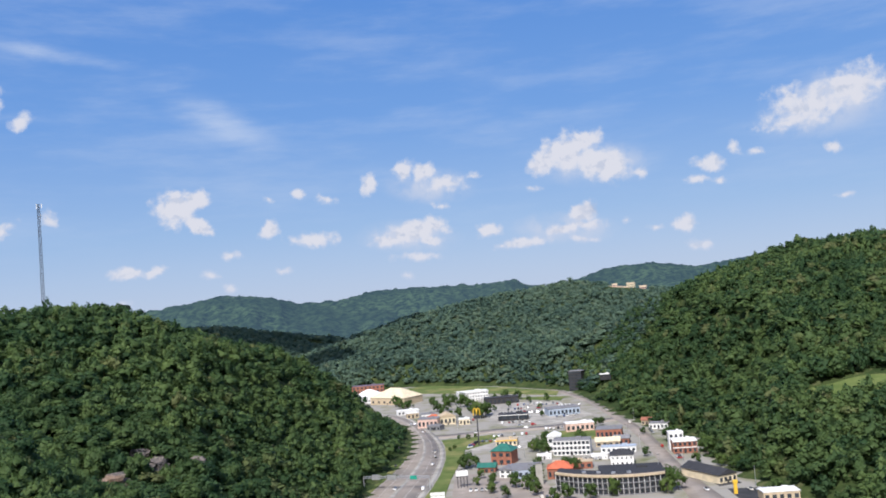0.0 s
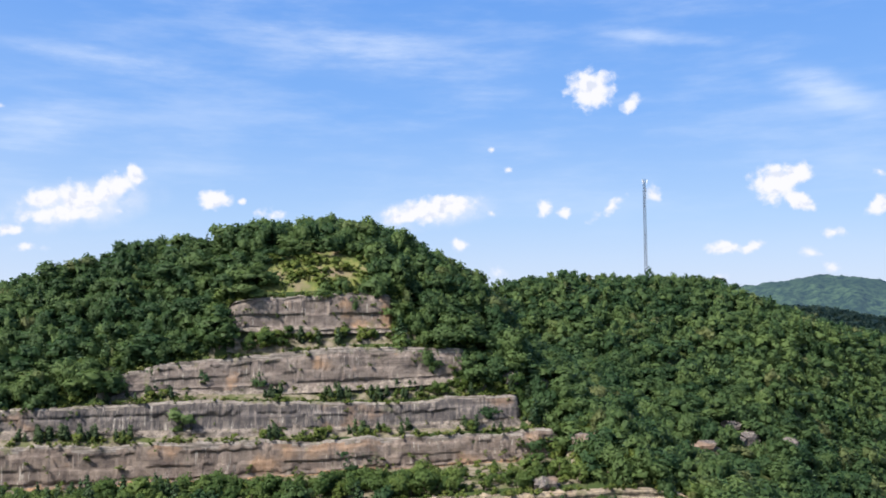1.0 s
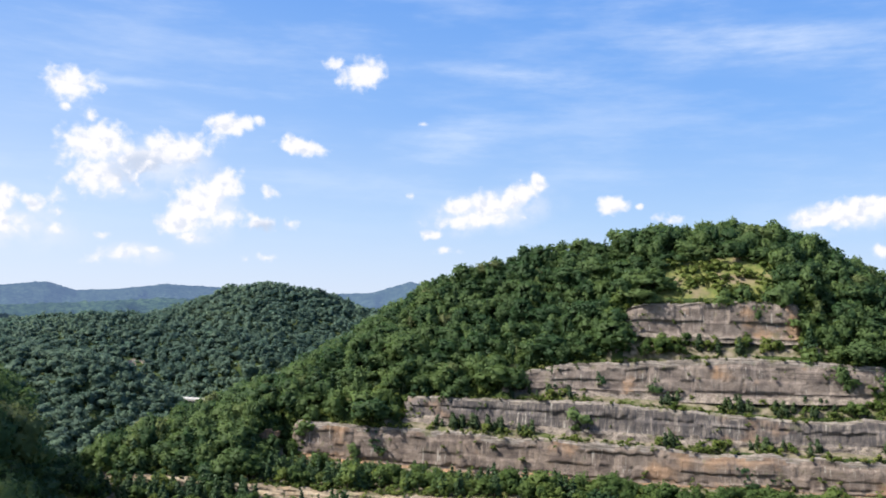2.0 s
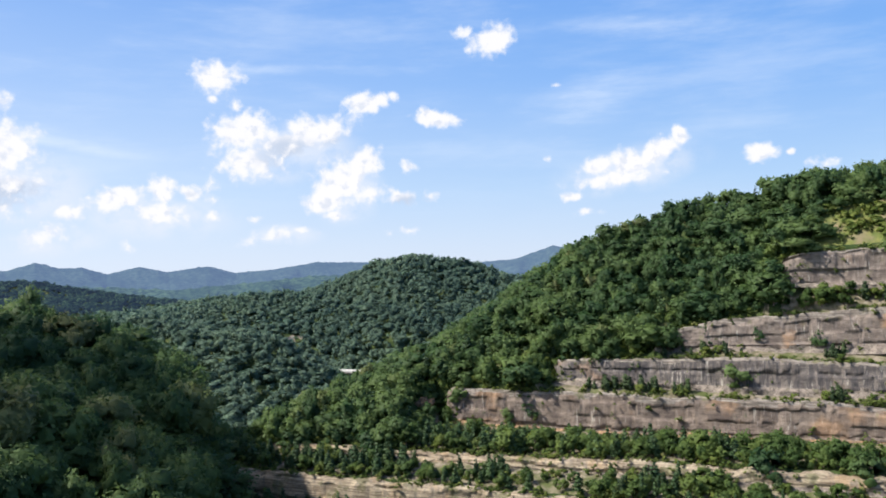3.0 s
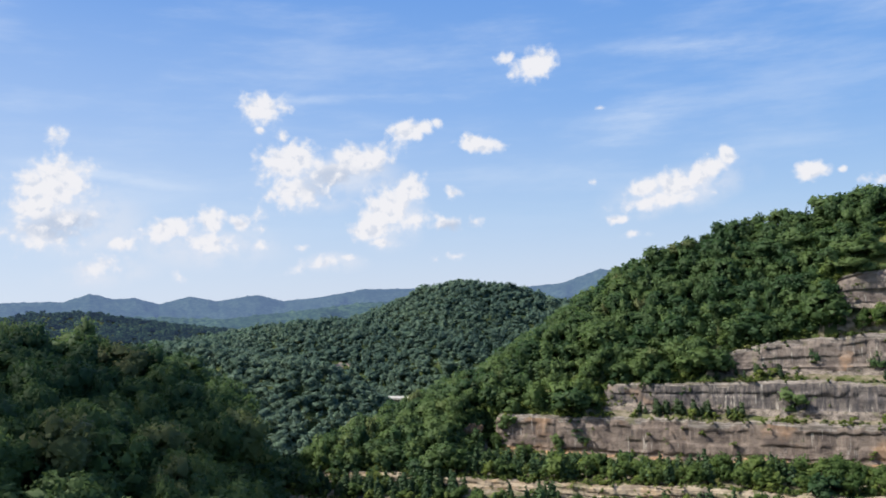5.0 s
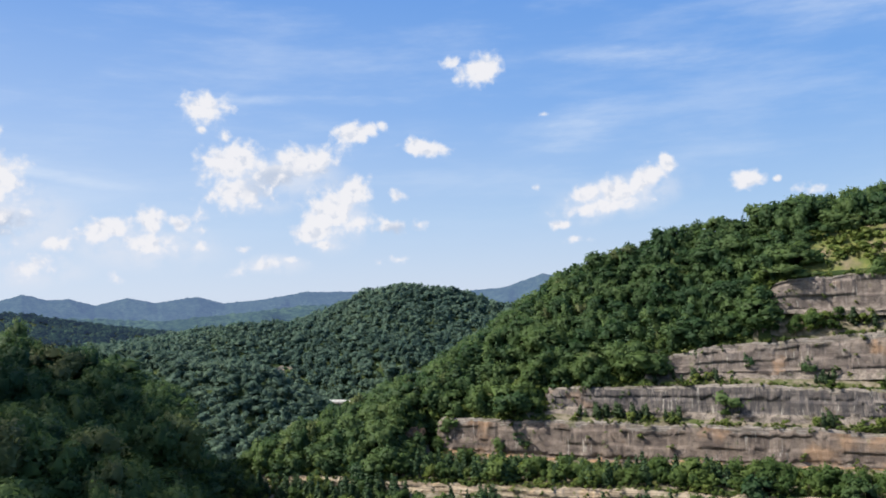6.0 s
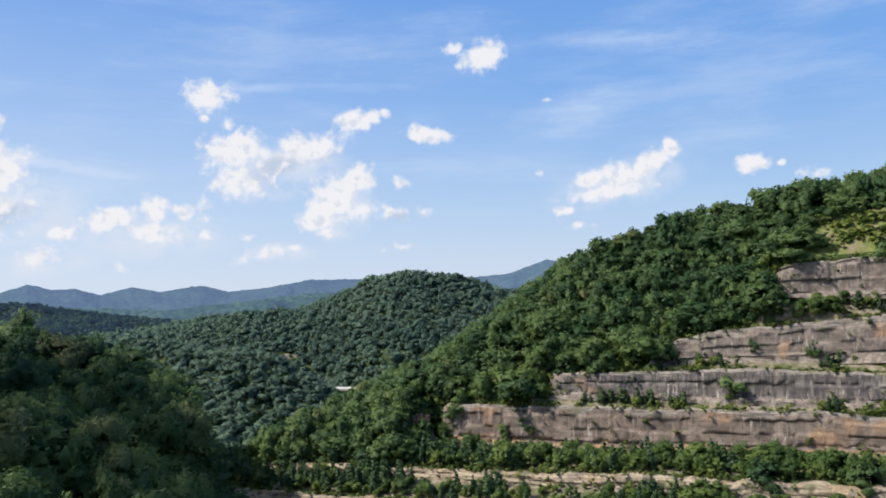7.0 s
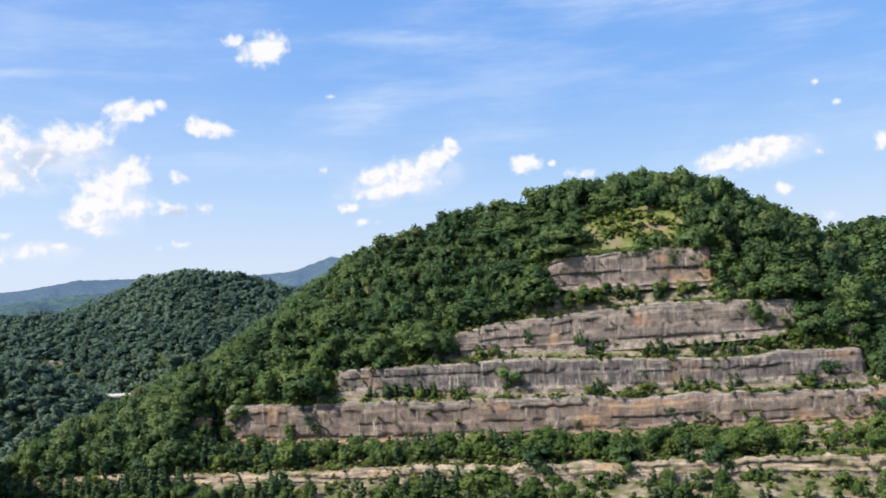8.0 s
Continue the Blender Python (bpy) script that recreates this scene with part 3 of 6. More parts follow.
# crests from end to end: degrees left, metres off, ground height, slope on the overlook's side, slope behind
RIDGES = {
    "mast_hill": [(40, 520, 112, .45, .4), (33, 560, 124, .45, .4), (31, 570, 127, .45, .4), (28.7, 590, 127, .45, .4), (26.4, 605, 124, .45, .4), (24.4, 620, 125, .45, .4), (22.2, 640, 125, .44, .4), (20.7, 655, 114, .43, .4), (17.4, 685, 98, .42, .4),
                  (13.4, 715, 85, .42, .4), (9.9, 735, 65, .40, .4), (6.4, 745, 41, .36, .5), (4.2, 742, 16, .3, .5), (3.4, 735, 2, .3, .5)],
    "right_hill": [(-60, 900, 150, .30, .3), (-40, 930, 150, .32, .3), (-27.2, 955, 143, .32, .3), (-25.8, 960, 145, .32, .3), (-22.9, 980, 140, .33, .3), (-21.3, 990, 133, .32, .3), (-19.5, 1000, 111, .28, .3),
                   (-17.1, 1010, 87, .24, .3), (-14.9, 1020, 68, .22, .3), (-11.2, 1015, 40, .17, .3), (-9.2, 1005, 23, .2, .4), (-8.8, 1000, 3, .2, .4)],
    "mid_hill": [(6.5, 1480, 10, .3, .3), (5.5, 1500, 35, .2, .3), (3.6, 1560, 63, .19, .3), (1.3, 1600, 93, .22, .3), (-1.3, 1650, 106, .22, .3), (-5.8, 1750, 119, .2, .3), (-8.2, 1750, 130, .2, .3), (-11.2, 1750, 113, .18, .3),
                 (-14.9, 1700, 70, .15, .3), (-22, 1700, 60, .15, .3)],
    "shaded_ridge": [(32, 1750, 90, .25, .2), (18.6, 1720, 98, .25, .2), (15, 1700, 96, .25, .2), (12.3, 1690, 70, .25, .2), (8.4, 1680, 45, .25, .2), (5.0, 1670, 22, .25, .2)],
    "dome_hill": [(83, 1120, 50, .2, .3), (80.2, 1080, 74, .28, .3), (78.6, 1065, 98, .36, .35), (77.2, 1055, 112, .4, .4), (75.6, 1045, 125, .42, .4), (74.2, 1040, 129, .42, .4), (72.2, 1040, 125, .42, .4), (71.0, 1045, 113, .42, .4), (69.6, 1050, 104, .4, .35), (67.4, 1060, 101, .34, .3), (60, 1080, 60, .3, .3)],
    "left_ridge": [(100, 1350, 50, .2, .2), (94.8, 1300, 61, .2, .2), (91.5, 1270, 65, .2, .2), (89, 1250, 78, .2, .2), (86.7, 1240, 85, .2, .2), (83.8, 1230, 87, .2, .2), (79.4, 1220, 80, .2, .2)],
    "valley_spur": [(95.5, 860, 72, .3, .5), (93.5, 790, 78, .34, .55), (90.8, 750, 80, .38, .6), (88.4, 725, 76, .42, .65), (86.2, 710, 67, .46, .7), (84.8, 705, 58, .55, .8), (83.9, 700, 38, .7, .9)],
    "dome_shoulder": [(92, 1010, 76, .25, .3), (88.1, 1010, 80, .25, .3), (84.6, 1030, 88, .28, .3), (81.4, 1045, 89, .3, .3), (79.6, 1050, 94, .3, .3), (77, 1055, 108, .3, .3)],
    "outer_ridge": [(118, 1950, 115, .2, .2), (101, 2000, 104, .2, .2), (100.3, 2000, 118, .2, .2), (97.9, 2000, 113, .2, .2), (94.8, 2000, 95, .2, .2), (92.2, 1990, 66, .2, .2), (90, 1980, 42, .2, .2)],
    "near_hill": [(135, 260, 118, .5, .4), (110, 300, 110, .5, .4), (101, 320, 99, .5, .4), (99.2, 325, 99, .5, .4), (97, 335, 89, .5, .4), (95, 340, 81, .5, .4), (92.3, 345, 75, .5, .4), (90, 350, 66, .5, .5), (88.8, 350, 53, .5, .6), (88.0, 342, 38, .5, .7)],
    "overlook": [(0, 0.1, 118.3, .8, .8), (180, 60, 121, .7, .7), (175, 300, 140, .5, .5), (190, 900, 150, .4, .4)],
}


def ridge_height(x, y, rows, soft=18.0):
    best = np.full(x.shape, -1e6)
    rows = [(*plan(r[0], r[1]), *r[2:]) for r in rows]
    for a, b in zip(rows[:-1], rows[1:]):
        ex, ey = b[0] - a[0], b[1] - a[1]
        t = np.clip(((x - a[0]) * ex + (y - a[1]) * ey) / (ex * ex + ey * ey), 0, 1)
        dx, dy = x - a[0] - t * ex, y - a[1] - t * ey
        near = np.sign(ex * dy - ey * dx) == np.sign(ex * (0 - a[1]) - ey * (0 - a[0]))
        slope = np.where(near, a[3] + t * (b[3] - a[3]), a[4] + t * (b[4] - a[4]))
        best = np.maximum(best, a[2] + t * (b[2] - a[2]) - slope * (np.sqrt(dx * dx + dy * dy + soft * soft) - soft))
    return best


# the quarried hill has its own axes: u runs along the benches to the left, n away from the overlook
QU, QN = plan(135, 1.0), plan(45, 1.0)
LEVELS = [  # n of a face, then u, foot and lip along it
    (254, [(-150, 36, 48), (60, 36, 48), (246, 35, 47.5)]),
    (276, [(-120, 52.7, 58.5), (-46, 52.7, 57.5), (20, 52.2, 56.3), (68, 51.6, 55.9), (130, 50.6, 54.1), (232, 50.4, 53)]),
    (316, [(-92, 62, 72), (-53, 60, 71), (-20, 59, 70.6), (28, 57.5, 70.3), (77, 56, 70.7), (118, 56, 71.1), (166, 57, 70.8)]),
    (328, [(-76, 74, 83.5), (-43, 73, 83), (-20, 72, 81.2), (0, 72, 82.2), (53, 72, 83.9), (98, 73, 82.6), (124, 74.5, 82)]),
    (340, [(-54, 89.5, 100), (-30, 88, 101.5), (-6, 87, 101.9), (14, 86.2, 100.8), (36, 86, 98.7), (63, 86, 96.4), (80, 86, 92)]),
    (352, [(-26, 108.5, 121.5), (-20, 108.2, 122), (-3, 108, 122.1), (15, 108.5, 121.5), (27, 109, 120.9), (40, 110, 119)]),
]


def level(k, u):
    """Foot and lip of one face along the benches."""
    rows = LEVELS[k][1]
    us = [r[0] for r in rows]
    return np.interp(u, us, [r[1] for r in rows]), np.interp(u, us, [r[2] for r in rows])


CREST_U = [-260, -178, -136, -109, -82, -76, -68, -51, -36, -15, 10, 35, 57, 74, 100, 137, 162, 200, 233, 260, 300, 340, 420]
CREST_Z = [5, 32, 58, 84, 100, 114, 123, 133, 141, 147, 149, 148, 145, 143, 136, 123, 109, 83, 63, 43, 20, 6, 0]
FRONT_U = [-300, -200, -130, -110, -95, -79, -70, -50, -20, 10, 37, 72, 122, 161, 222, 237, 270, 330, 420]
FRONT_Z = [0, 14, 42, 52, 60, 71, 84, 101, 122, 126, 122, 97, 84, 71, 57, 49, 36, 12, 0]
FRONT_N = [250, 250, 254, 258, 276, 316, 328, 340, 352, 352, 352, 340, 328, 316, 276, 256, 242, 240, 240]


def quarry_axes(x, y):
    return x * QU[0] + y * QU[1], x * QN[0] + y * QN[1]


def from_quarry(u, n):
    return u * QU[0] + n * QN[0], u * QU[1] + n * QN[1]


def natural_hill(u, n):
    crest, front, nf = np.interp(u, CREST_U, CREST_Z), np.interp(u, FRONT_U, FRONT_Z), np.interp(u, FRONT_U, FRONT_N)
    k = np.clip((n - nf) / (400 - nf), 0, 1)
    k = 1 - (1 - k) ** 1.35
    z = front + (crest - front) * k
    z = np.where(n < nf, front - 0.3 * (nf - n), z)
    return np.where(n > 400, crest - 0.45 * (np.sqrt((n - 400) ** 2 + 300) - 17.3), z)


def bench_cut(u, n):
    """Height of the quarried steps: flat to the foot of a face, up the face, on over the next bench."""
    u, n = np.broadcast_arrays(np.asarray(u, float), np.asarray(n, float))
    nodes = [(-100.0, 2.0 + 0 * u), (120.0, 2.0 + 0 * u), (150.0, 4.0 + 0 * u), (236.0, 33.0 + 0 * u), (238.0, 35.0 + 0 * u)]
    for k, (at, _) in enumerate(LEVELS):
        foot, lip = level(k, u)
        nodes += [(at + 1.6, foot), (at + 3.4, lip - 0.35)]
    nodes += [(380.0, 160.0 + 0 * u), (460.0, 400.0 + 0 * u)]
    z = nodes[0][1].copy()
    for (a, za), (b, zb) in zip(nodes[:-1], nodes[1:]):
        z = np.where(n >= a, za + (zb - za) * np.clip((n - a) / (b - a), 0, 1), z)
    return z


TOWN = [(-58, 380), (-64, 440), (-62, 520), (-58, 570), (-50, 640), (-41, 700), (-41, 760), (-50, 850), (-140, 985), (-170, 1180), (-120, 1240), (-40, 1245), (60, 1165), (140, 1060), (152, 1000), (154, 940), (156, 830), (168, 740), (186, 668), (172, 600), (173, 545), (176, 510), (187, 470), (196, 430), (212, 380)]


ZONES = [(236, 257.6, -150, 246), (257.6, 279.6, -120, 232), (279.6, 319.6, -84, 166), (319.6, 331.6, -72, 124), (331.6, 343.6, -54, 80), (343.6, 356, -26, 40)]  # n from, to; u from, to of the face behind


def quarry_land(u, n):
    """The old hillside, with the benches cut into it in front of each face."""
    old, cut = natural_hill(u, n), bench_cut(u, n)
    share = np.ones(np.broadcast(u, n).shape)
    for n0, n1, u0, u1 in ZONES:
        share = np.where((n >= n0) & (n < n1), np.clip(1 - np.maximum(u0 - u, u - u1) / 13, 0, 1), share)
    z = old - np.maximum(old - cut, 0) * share
    for k, ((at, _), (n0, n1, u0, u1)) in enumerate(zip(LEVELS, ZONES)):  # past the next face's ends the slope starts from the lip
        lip = level(k, u)[1]
        beyond = np.maximum(np.maximum(u0 - u, u - u1), 0)
        if k + 1 < len(ZONES):
            beyond = beyond + 1.5 * np.maximum(np.minimum(u - ZONES[k + 1][2], ZONES[k + 1][3] - u) + 6, 0)
        z = np.where(n > at + 3.3, np.minimum(z, lip + 0.75 * (n - at - 3.3) + 2.0 * beyond), z)
    return z


def town_edge(x, y):
    """Metres outside the valley floor that the town stands on; 0 within."""
    inside, dist = np.zeros(x.shape, bool), np.full(x.shape, 1e9)
    for (ax, ay), (bx, by) in zip(TOWN, TOWN[1:] + TOWN[:1]):
        t = np.clip(((x - ax) * (bx - ax) + (y - ay) * (by - ay)) / ((bx - ax) ** 2 + (by - ay) ** 2), 0, 1)
        dist = np.minimum(dist, np.hypot(x - ax - t * (bx - ax), y - ay - t * (by - ay)))
        inside ^= ((ay > y) != (by > y)) & (x < (bx - ax) * (y - ay) / (by - ay + 1e-12) + ax)
    return np.where(inside, 0.0, dist)


def land(x, y, rough=True):
    x, y = np.asarray(x, float), np.asarray(y, float)
    az = np.degrees(np.arctan2(-x, y))
    d = np.hypot(x, y)
    z = 12.0 * np.clip((az - 45) / 25, 0, 1) * (az < 150)
    for name, rows in RIDGES.items():
        h = ridge_height(x, y, rows)
        if name == "near_hill":  # its end above the quarry falls away steeply
            h = h - 2.2 * np.maximum(np.radians(89.2 - az) * d, 0)
        z = np.maximum(z, h)
    u, n = quarry_axes(x, y)
    z = np.maximum(z, quarry_land(u, n))
    if rough:
        hill = np.clip((z - 4) / 30, 0, 1) * np.clip((d - 60) / 100, 0, 1)
        benches = (n > 236) & (n < 358) & (np.abs(u - 60) < 190)
        z = z + np.where(benches, 0.12, 1.0) * hill * (fbm(x, y, 60, 3, 3) * 3.0 + fbm(x, y, 240, 2, 5) * 5.0)
        hollows = np.clip((102 - z) / 45, 0, 1) * np.clip((z - 13) / 22, 0, 1) * (az > 66) * np.clip((100 - az) / 4, 0, 1) * np.clip((d - 480) / 120, 0, 1)
        z = z + hollows * (13.0 * fbm(x, y, 150, 2, 9) + 5.0 * fbm(x, y, 60, 2, 12))
    edge = town_edge(x, y)
    return np.minimum(z, 0.55 * edge + 0.004 * edge ** 2)


def steps(*runs):
    out = []
    for a, b, s in runs:
        out += list(np.arange(a, b, s))
    return np.array(out + [runs[-1][1]])


us = steps((-4700, -2000, 150), (-2000, -1000, 50), (-1000, -220, 16), (-220, -110, 8), (-110, 250, 4.5), (250, 420, 9), (420, 1200, 20), (1200, 2200, 40), (2200, 4700, 150))
ns = steps((-4700, -1000, 250), (-1000, -100, 60), (-100, 160, 16), (160, 236, 8), (236, 360, 1.6), (360, 460, 7), (460, 1250, 16), (1250, 2000, 35), (2000, 4700, 150))
gu, gn = np.meshgrid(us, ns)
gx, gy = from_quarry(gu, gn)
gz = land(gx, gy)
k = np.arange(gu.size).reshape(gu.shape)
quads = np.stack([k[:-1, :-1], k[1:, :-1], k[1:, 1:], k[:-1, 1:]], -1).reshape(-1, 4)
ground_mesh = mesh_of("ground", np.stack([gx, gy, gz], -1).reshape(-1, 3), quads, GROUND, smooth=True)
ground = tagged(new("ground", ground_mesh), "wooded hills and valley floor with rough grass", "ground", kind="structure")


# ---------------------------------------------------------------- ridges kilometres off
def far_ridge(name, d, crest, mat, label, depth=700.0, seed=1, canopy=5.0, step=0.11):
    """A long wooded ridge; crest gives degrees left and degrees above the overlook's level."""
    az = np.arange(crest[0][0], crest[-1][0] - 0.01, -step)
    el = np.interp(-az, [-c[0] for c in crest], [c[1] for c in crest])
    rows = np.linspace(0, 1, 26)
    A, R = np.meshgrid(az, rows)
    E = np.meshgrid(el, rows)[0]
    top = 120 + d * np.tan(np.radians(E))
    X, Y = plan(A, d - depth * R)
    spur = fbm(A * 40, R * 120, 90, 3, seed)
    Z = top * (1 - R ** 1.15) + spur * 75 * R * (1 - R) * 2 - 4
    Z = Z + np.abs(fbm(X, Y, 22, 3, seed + 9)) * canopy * 2.2 * (R < 0.98)
    back = np.stack([X[0] * 1.08, Y[0] * 1.08, np.zeros_like(X[0])], -1)
    verts = np.concatenate([back, np.stack([X, Y, Z], -1).reshape(-1, 3)])
    k = np.arange(len(verts)).reshape(len(rows) + 1, len(az))
    quads = np.stack([k[:-1, :-1], k[:-1, 1:], k[1:, 1:], k[1:, :-1]], -1).reshape(-1, 4)
    return tagged(new(name, mesh_of(name, verts, quads, mat, smooth=True)), label, "ridge", kind="structure")


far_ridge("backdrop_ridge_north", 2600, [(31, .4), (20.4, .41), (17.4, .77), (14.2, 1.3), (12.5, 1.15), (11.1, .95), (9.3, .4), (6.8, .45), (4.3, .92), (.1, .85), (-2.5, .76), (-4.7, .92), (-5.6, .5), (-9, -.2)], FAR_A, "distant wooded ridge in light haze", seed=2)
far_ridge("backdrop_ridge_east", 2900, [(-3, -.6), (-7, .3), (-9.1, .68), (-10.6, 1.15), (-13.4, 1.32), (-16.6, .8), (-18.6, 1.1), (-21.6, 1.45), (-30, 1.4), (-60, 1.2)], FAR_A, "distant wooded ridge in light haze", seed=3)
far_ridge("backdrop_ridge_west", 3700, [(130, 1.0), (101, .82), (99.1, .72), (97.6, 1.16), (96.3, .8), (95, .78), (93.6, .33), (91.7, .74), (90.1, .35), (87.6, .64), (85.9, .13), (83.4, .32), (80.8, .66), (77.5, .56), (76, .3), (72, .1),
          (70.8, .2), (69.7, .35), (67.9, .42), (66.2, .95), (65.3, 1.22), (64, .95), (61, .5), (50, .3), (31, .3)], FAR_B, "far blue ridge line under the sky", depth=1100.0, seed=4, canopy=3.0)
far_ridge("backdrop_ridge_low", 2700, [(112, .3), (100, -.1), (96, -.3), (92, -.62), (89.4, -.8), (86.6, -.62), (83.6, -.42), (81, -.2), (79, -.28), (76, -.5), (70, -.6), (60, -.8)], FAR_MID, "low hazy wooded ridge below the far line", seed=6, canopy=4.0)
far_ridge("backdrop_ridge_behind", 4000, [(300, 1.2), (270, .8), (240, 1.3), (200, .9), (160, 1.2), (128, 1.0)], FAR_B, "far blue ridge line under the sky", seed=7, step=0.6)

# ---------------------------------------------------------------- plants
def ball(cut):
    """A rounded lump of 18 corners; cut drops the faces that look down."""
    v = [Vector(c) for c in ((0, 0, 1), (1, 0, 0), (0, 1, 0), (-1, 0, 0), (0, -1, 0), (0, 0, -1))]
    out, mid = [], {}
    for k in range(4):
        for f in ((0, 1 + k, 1 + (k + 1) % 4), (5, 1 + (k + 1) % 4, 1 + k)):
            m = []
            for a, b in zip(f, f[1:] + f[:1]):
                key = (min(a, b), max(a, b))
                if key not in mid:
                    mid[key] = len(v)
                    v.append(((v[a] + v[b]) / 2).normalized())
                m.append(mid[key])
            out += [(f[0], m[0], m[2]), (f[1], m[1], m[0]), (f[2], m[2], m[1]), tuple(m)]
    out = [f for f in out if sum(v[i].z for i in f) / 3 > cut]
    used_at = sorted({i for f in out for i in f})
    return np.array([tuple(v[i]) for i in used_at]), np.array([[used_at.index(i) for i in f] for f in out])


LUMP_V = np.array([(0, 0, 1), (1, 0, 0), (0, 1, 0), (-1, 0, 0), (0, -1, 0), (0, 0, -1)], float)
LUMP_F = np.array([f for k in range(4) for f in ((0, 1 + k, 1 + (k + 1) % 4), (5, 1 + (k + 1) % 4, 1 + k))])
BALL_V, BALL_F = ball(-0.6)


def unit(v):
    return v / np.maximum(np.linalg.norm(v, axis=1), 1e-6)[:, None]


def leaf_sprays(rng, at, out, size, loose=0.62):
    """Small leaf sprays, a triangle each, at the points, facing roughly outwards and hanging a little."""
    m = len(at)
    nrm = unit(out + (0, 0, 0.35) + rng.normal(0, loose, (m, 3)))
    side = unit(np.cross(nrm, rng.normal(0, 1, (m, 3))))
    fore = np.cross(nrm, side)
    s = (size * rng.lognormal(0, 0.3, m).clip(0.5, 1.8))[:, None]
    w = s * rng.uniform(0.6, 1.0, (m, 1))
    v = np.stack([at + fore * s, at - fore * s * 0.6 + side * w, at - fore * s * 0.6 - side * w - nrm * s * 0.2], 1).reshape(-1, 3)
    k = np.arange(m)[:, None] * 3
    return v, k + [0, 2, 1], unit(np.repeat(out * 0.75 + nrm * 0.75, 3, axis=0))


def join(pieces):
    v, f, at = [], [], 0
    for pv, pf, _ in pieces:
        v.append(pv)
        f.append(pf + at)
        at += len(pv)
    return np.concatenate(v), np.concatenate(f), np.concatenate([p[2] for p in pieces])


def spin(rng):
    return np.linalg.qr(rng.normal(0, 1, (3, 3)))[0]


def crown(rng, shape, lobes, sprays, spray_size, loose=0.62):
    """A crown 1 high and about 1 wide, standing on the origin, as lumps set with leaf sprays."""
    pieces = []
    if shape == "round":
        ang, hgt = rng.uniform(0, 6.28, lobes), np.linspace(0.30, 0.80, lobes) + rng.normal(0, 0.03, lobes)
        rad = 0.33 * np.sqrt(np.clip(1 - ((hgt - 0.5) / 0.48) ** 2, 0.05, 1)) * rng.uniform(0.55, 1.15, lobes)
        c = np.stack([np.cos(ang) * rad, np.sin(ang) * rad, hgt], 1)
        r = rng.uniform(0.15, 0.25, lobes) * (1.25 if lobes < 5 else 1.0)
        c[-1, :2] *= 0.3
    elif shape == "tall":
        hgt = np.linspace(0.14, 0.86, lobes)
        wide = 0.20 * (1.12 - hgt) ** 0.6 * np.clip(hgt / 0.2, 0.6, 1)
        ang = rng.uniform(0, 6.28, lobes)
        c = np.stack([np.cos(ang) * wide * .3, np.sin(ang) * wide * .3, hgt], 1)
        r = wide * rng.uniform(0.9, 1.1, lobes) + 0.03
    else:  # pine: whorls of drooping boughs
        hgt = np.linspace(0.18, 0.92, lobes)
        wide = 0.30 * (1.05 - hgt) ** 0.8 * rng.uniform(0.7, 1.15, lobes)
        ang = np.arange(lobes) * 2.4 + rng.uniform(0, 0.6, lobes)
        c = np.stack([np.cos(ang) * wide * .55, np.sin(ang) * wide * .55, hgt], 1)
        r = wide * 0.55 + 0.03
    core = 0.85
    for ci, ri in zip(c, r):
        flat = 0.5 if shape == "pine" else 0.85
        knob = LUMP_V @ spin(rng) * ri * core * (1, 1, flat) * rng.uniform(0.85, 1.15, (6, 1))
        pieces.append((ci + knob, LUMP_F, unit(knob + (ci - (0, 0, 0.45)) * 0.5)))
    if sprays:
        pick = rng.choice(lobes, sprays, p=r ** 2 / (r ** 2).sum())
        d = rng.normal(0, 1, (sprays, 3)) + (0, 0, 0.45)
        d += (c[pick] - (0, 0, 0.5)) * 1.2
        d = unit(d)
        at = c[pick] + d * (r[pick] * rng.normal(0.95, 0.13, sprays).clip(0.6, 1.3))[:, None] * (1, 1, 0.6 if shape == "pine" else 0.92)
        pieces.append(leaf_sprays(rng, at, d, spray_size, loose))
    return join(pieces)


def trunk_piece(radius, top):
    ring = np.array([(math.cos(1.2566 * k), math.sin(1.2566 * k), 0) for k in range(5)])
    v = np.concatenate([ring * radius + (0, 0, -0.06), ring * radius * 0.35 + (0, 0, top)])
    return v, np.array([f for k in range(5) for f in ((k, (k + 1) % 5, 5 + k), ((k + 1) % 5, 5 + (k + 1) % 5, 5 + k))]), np.concatenate([ring, ring])


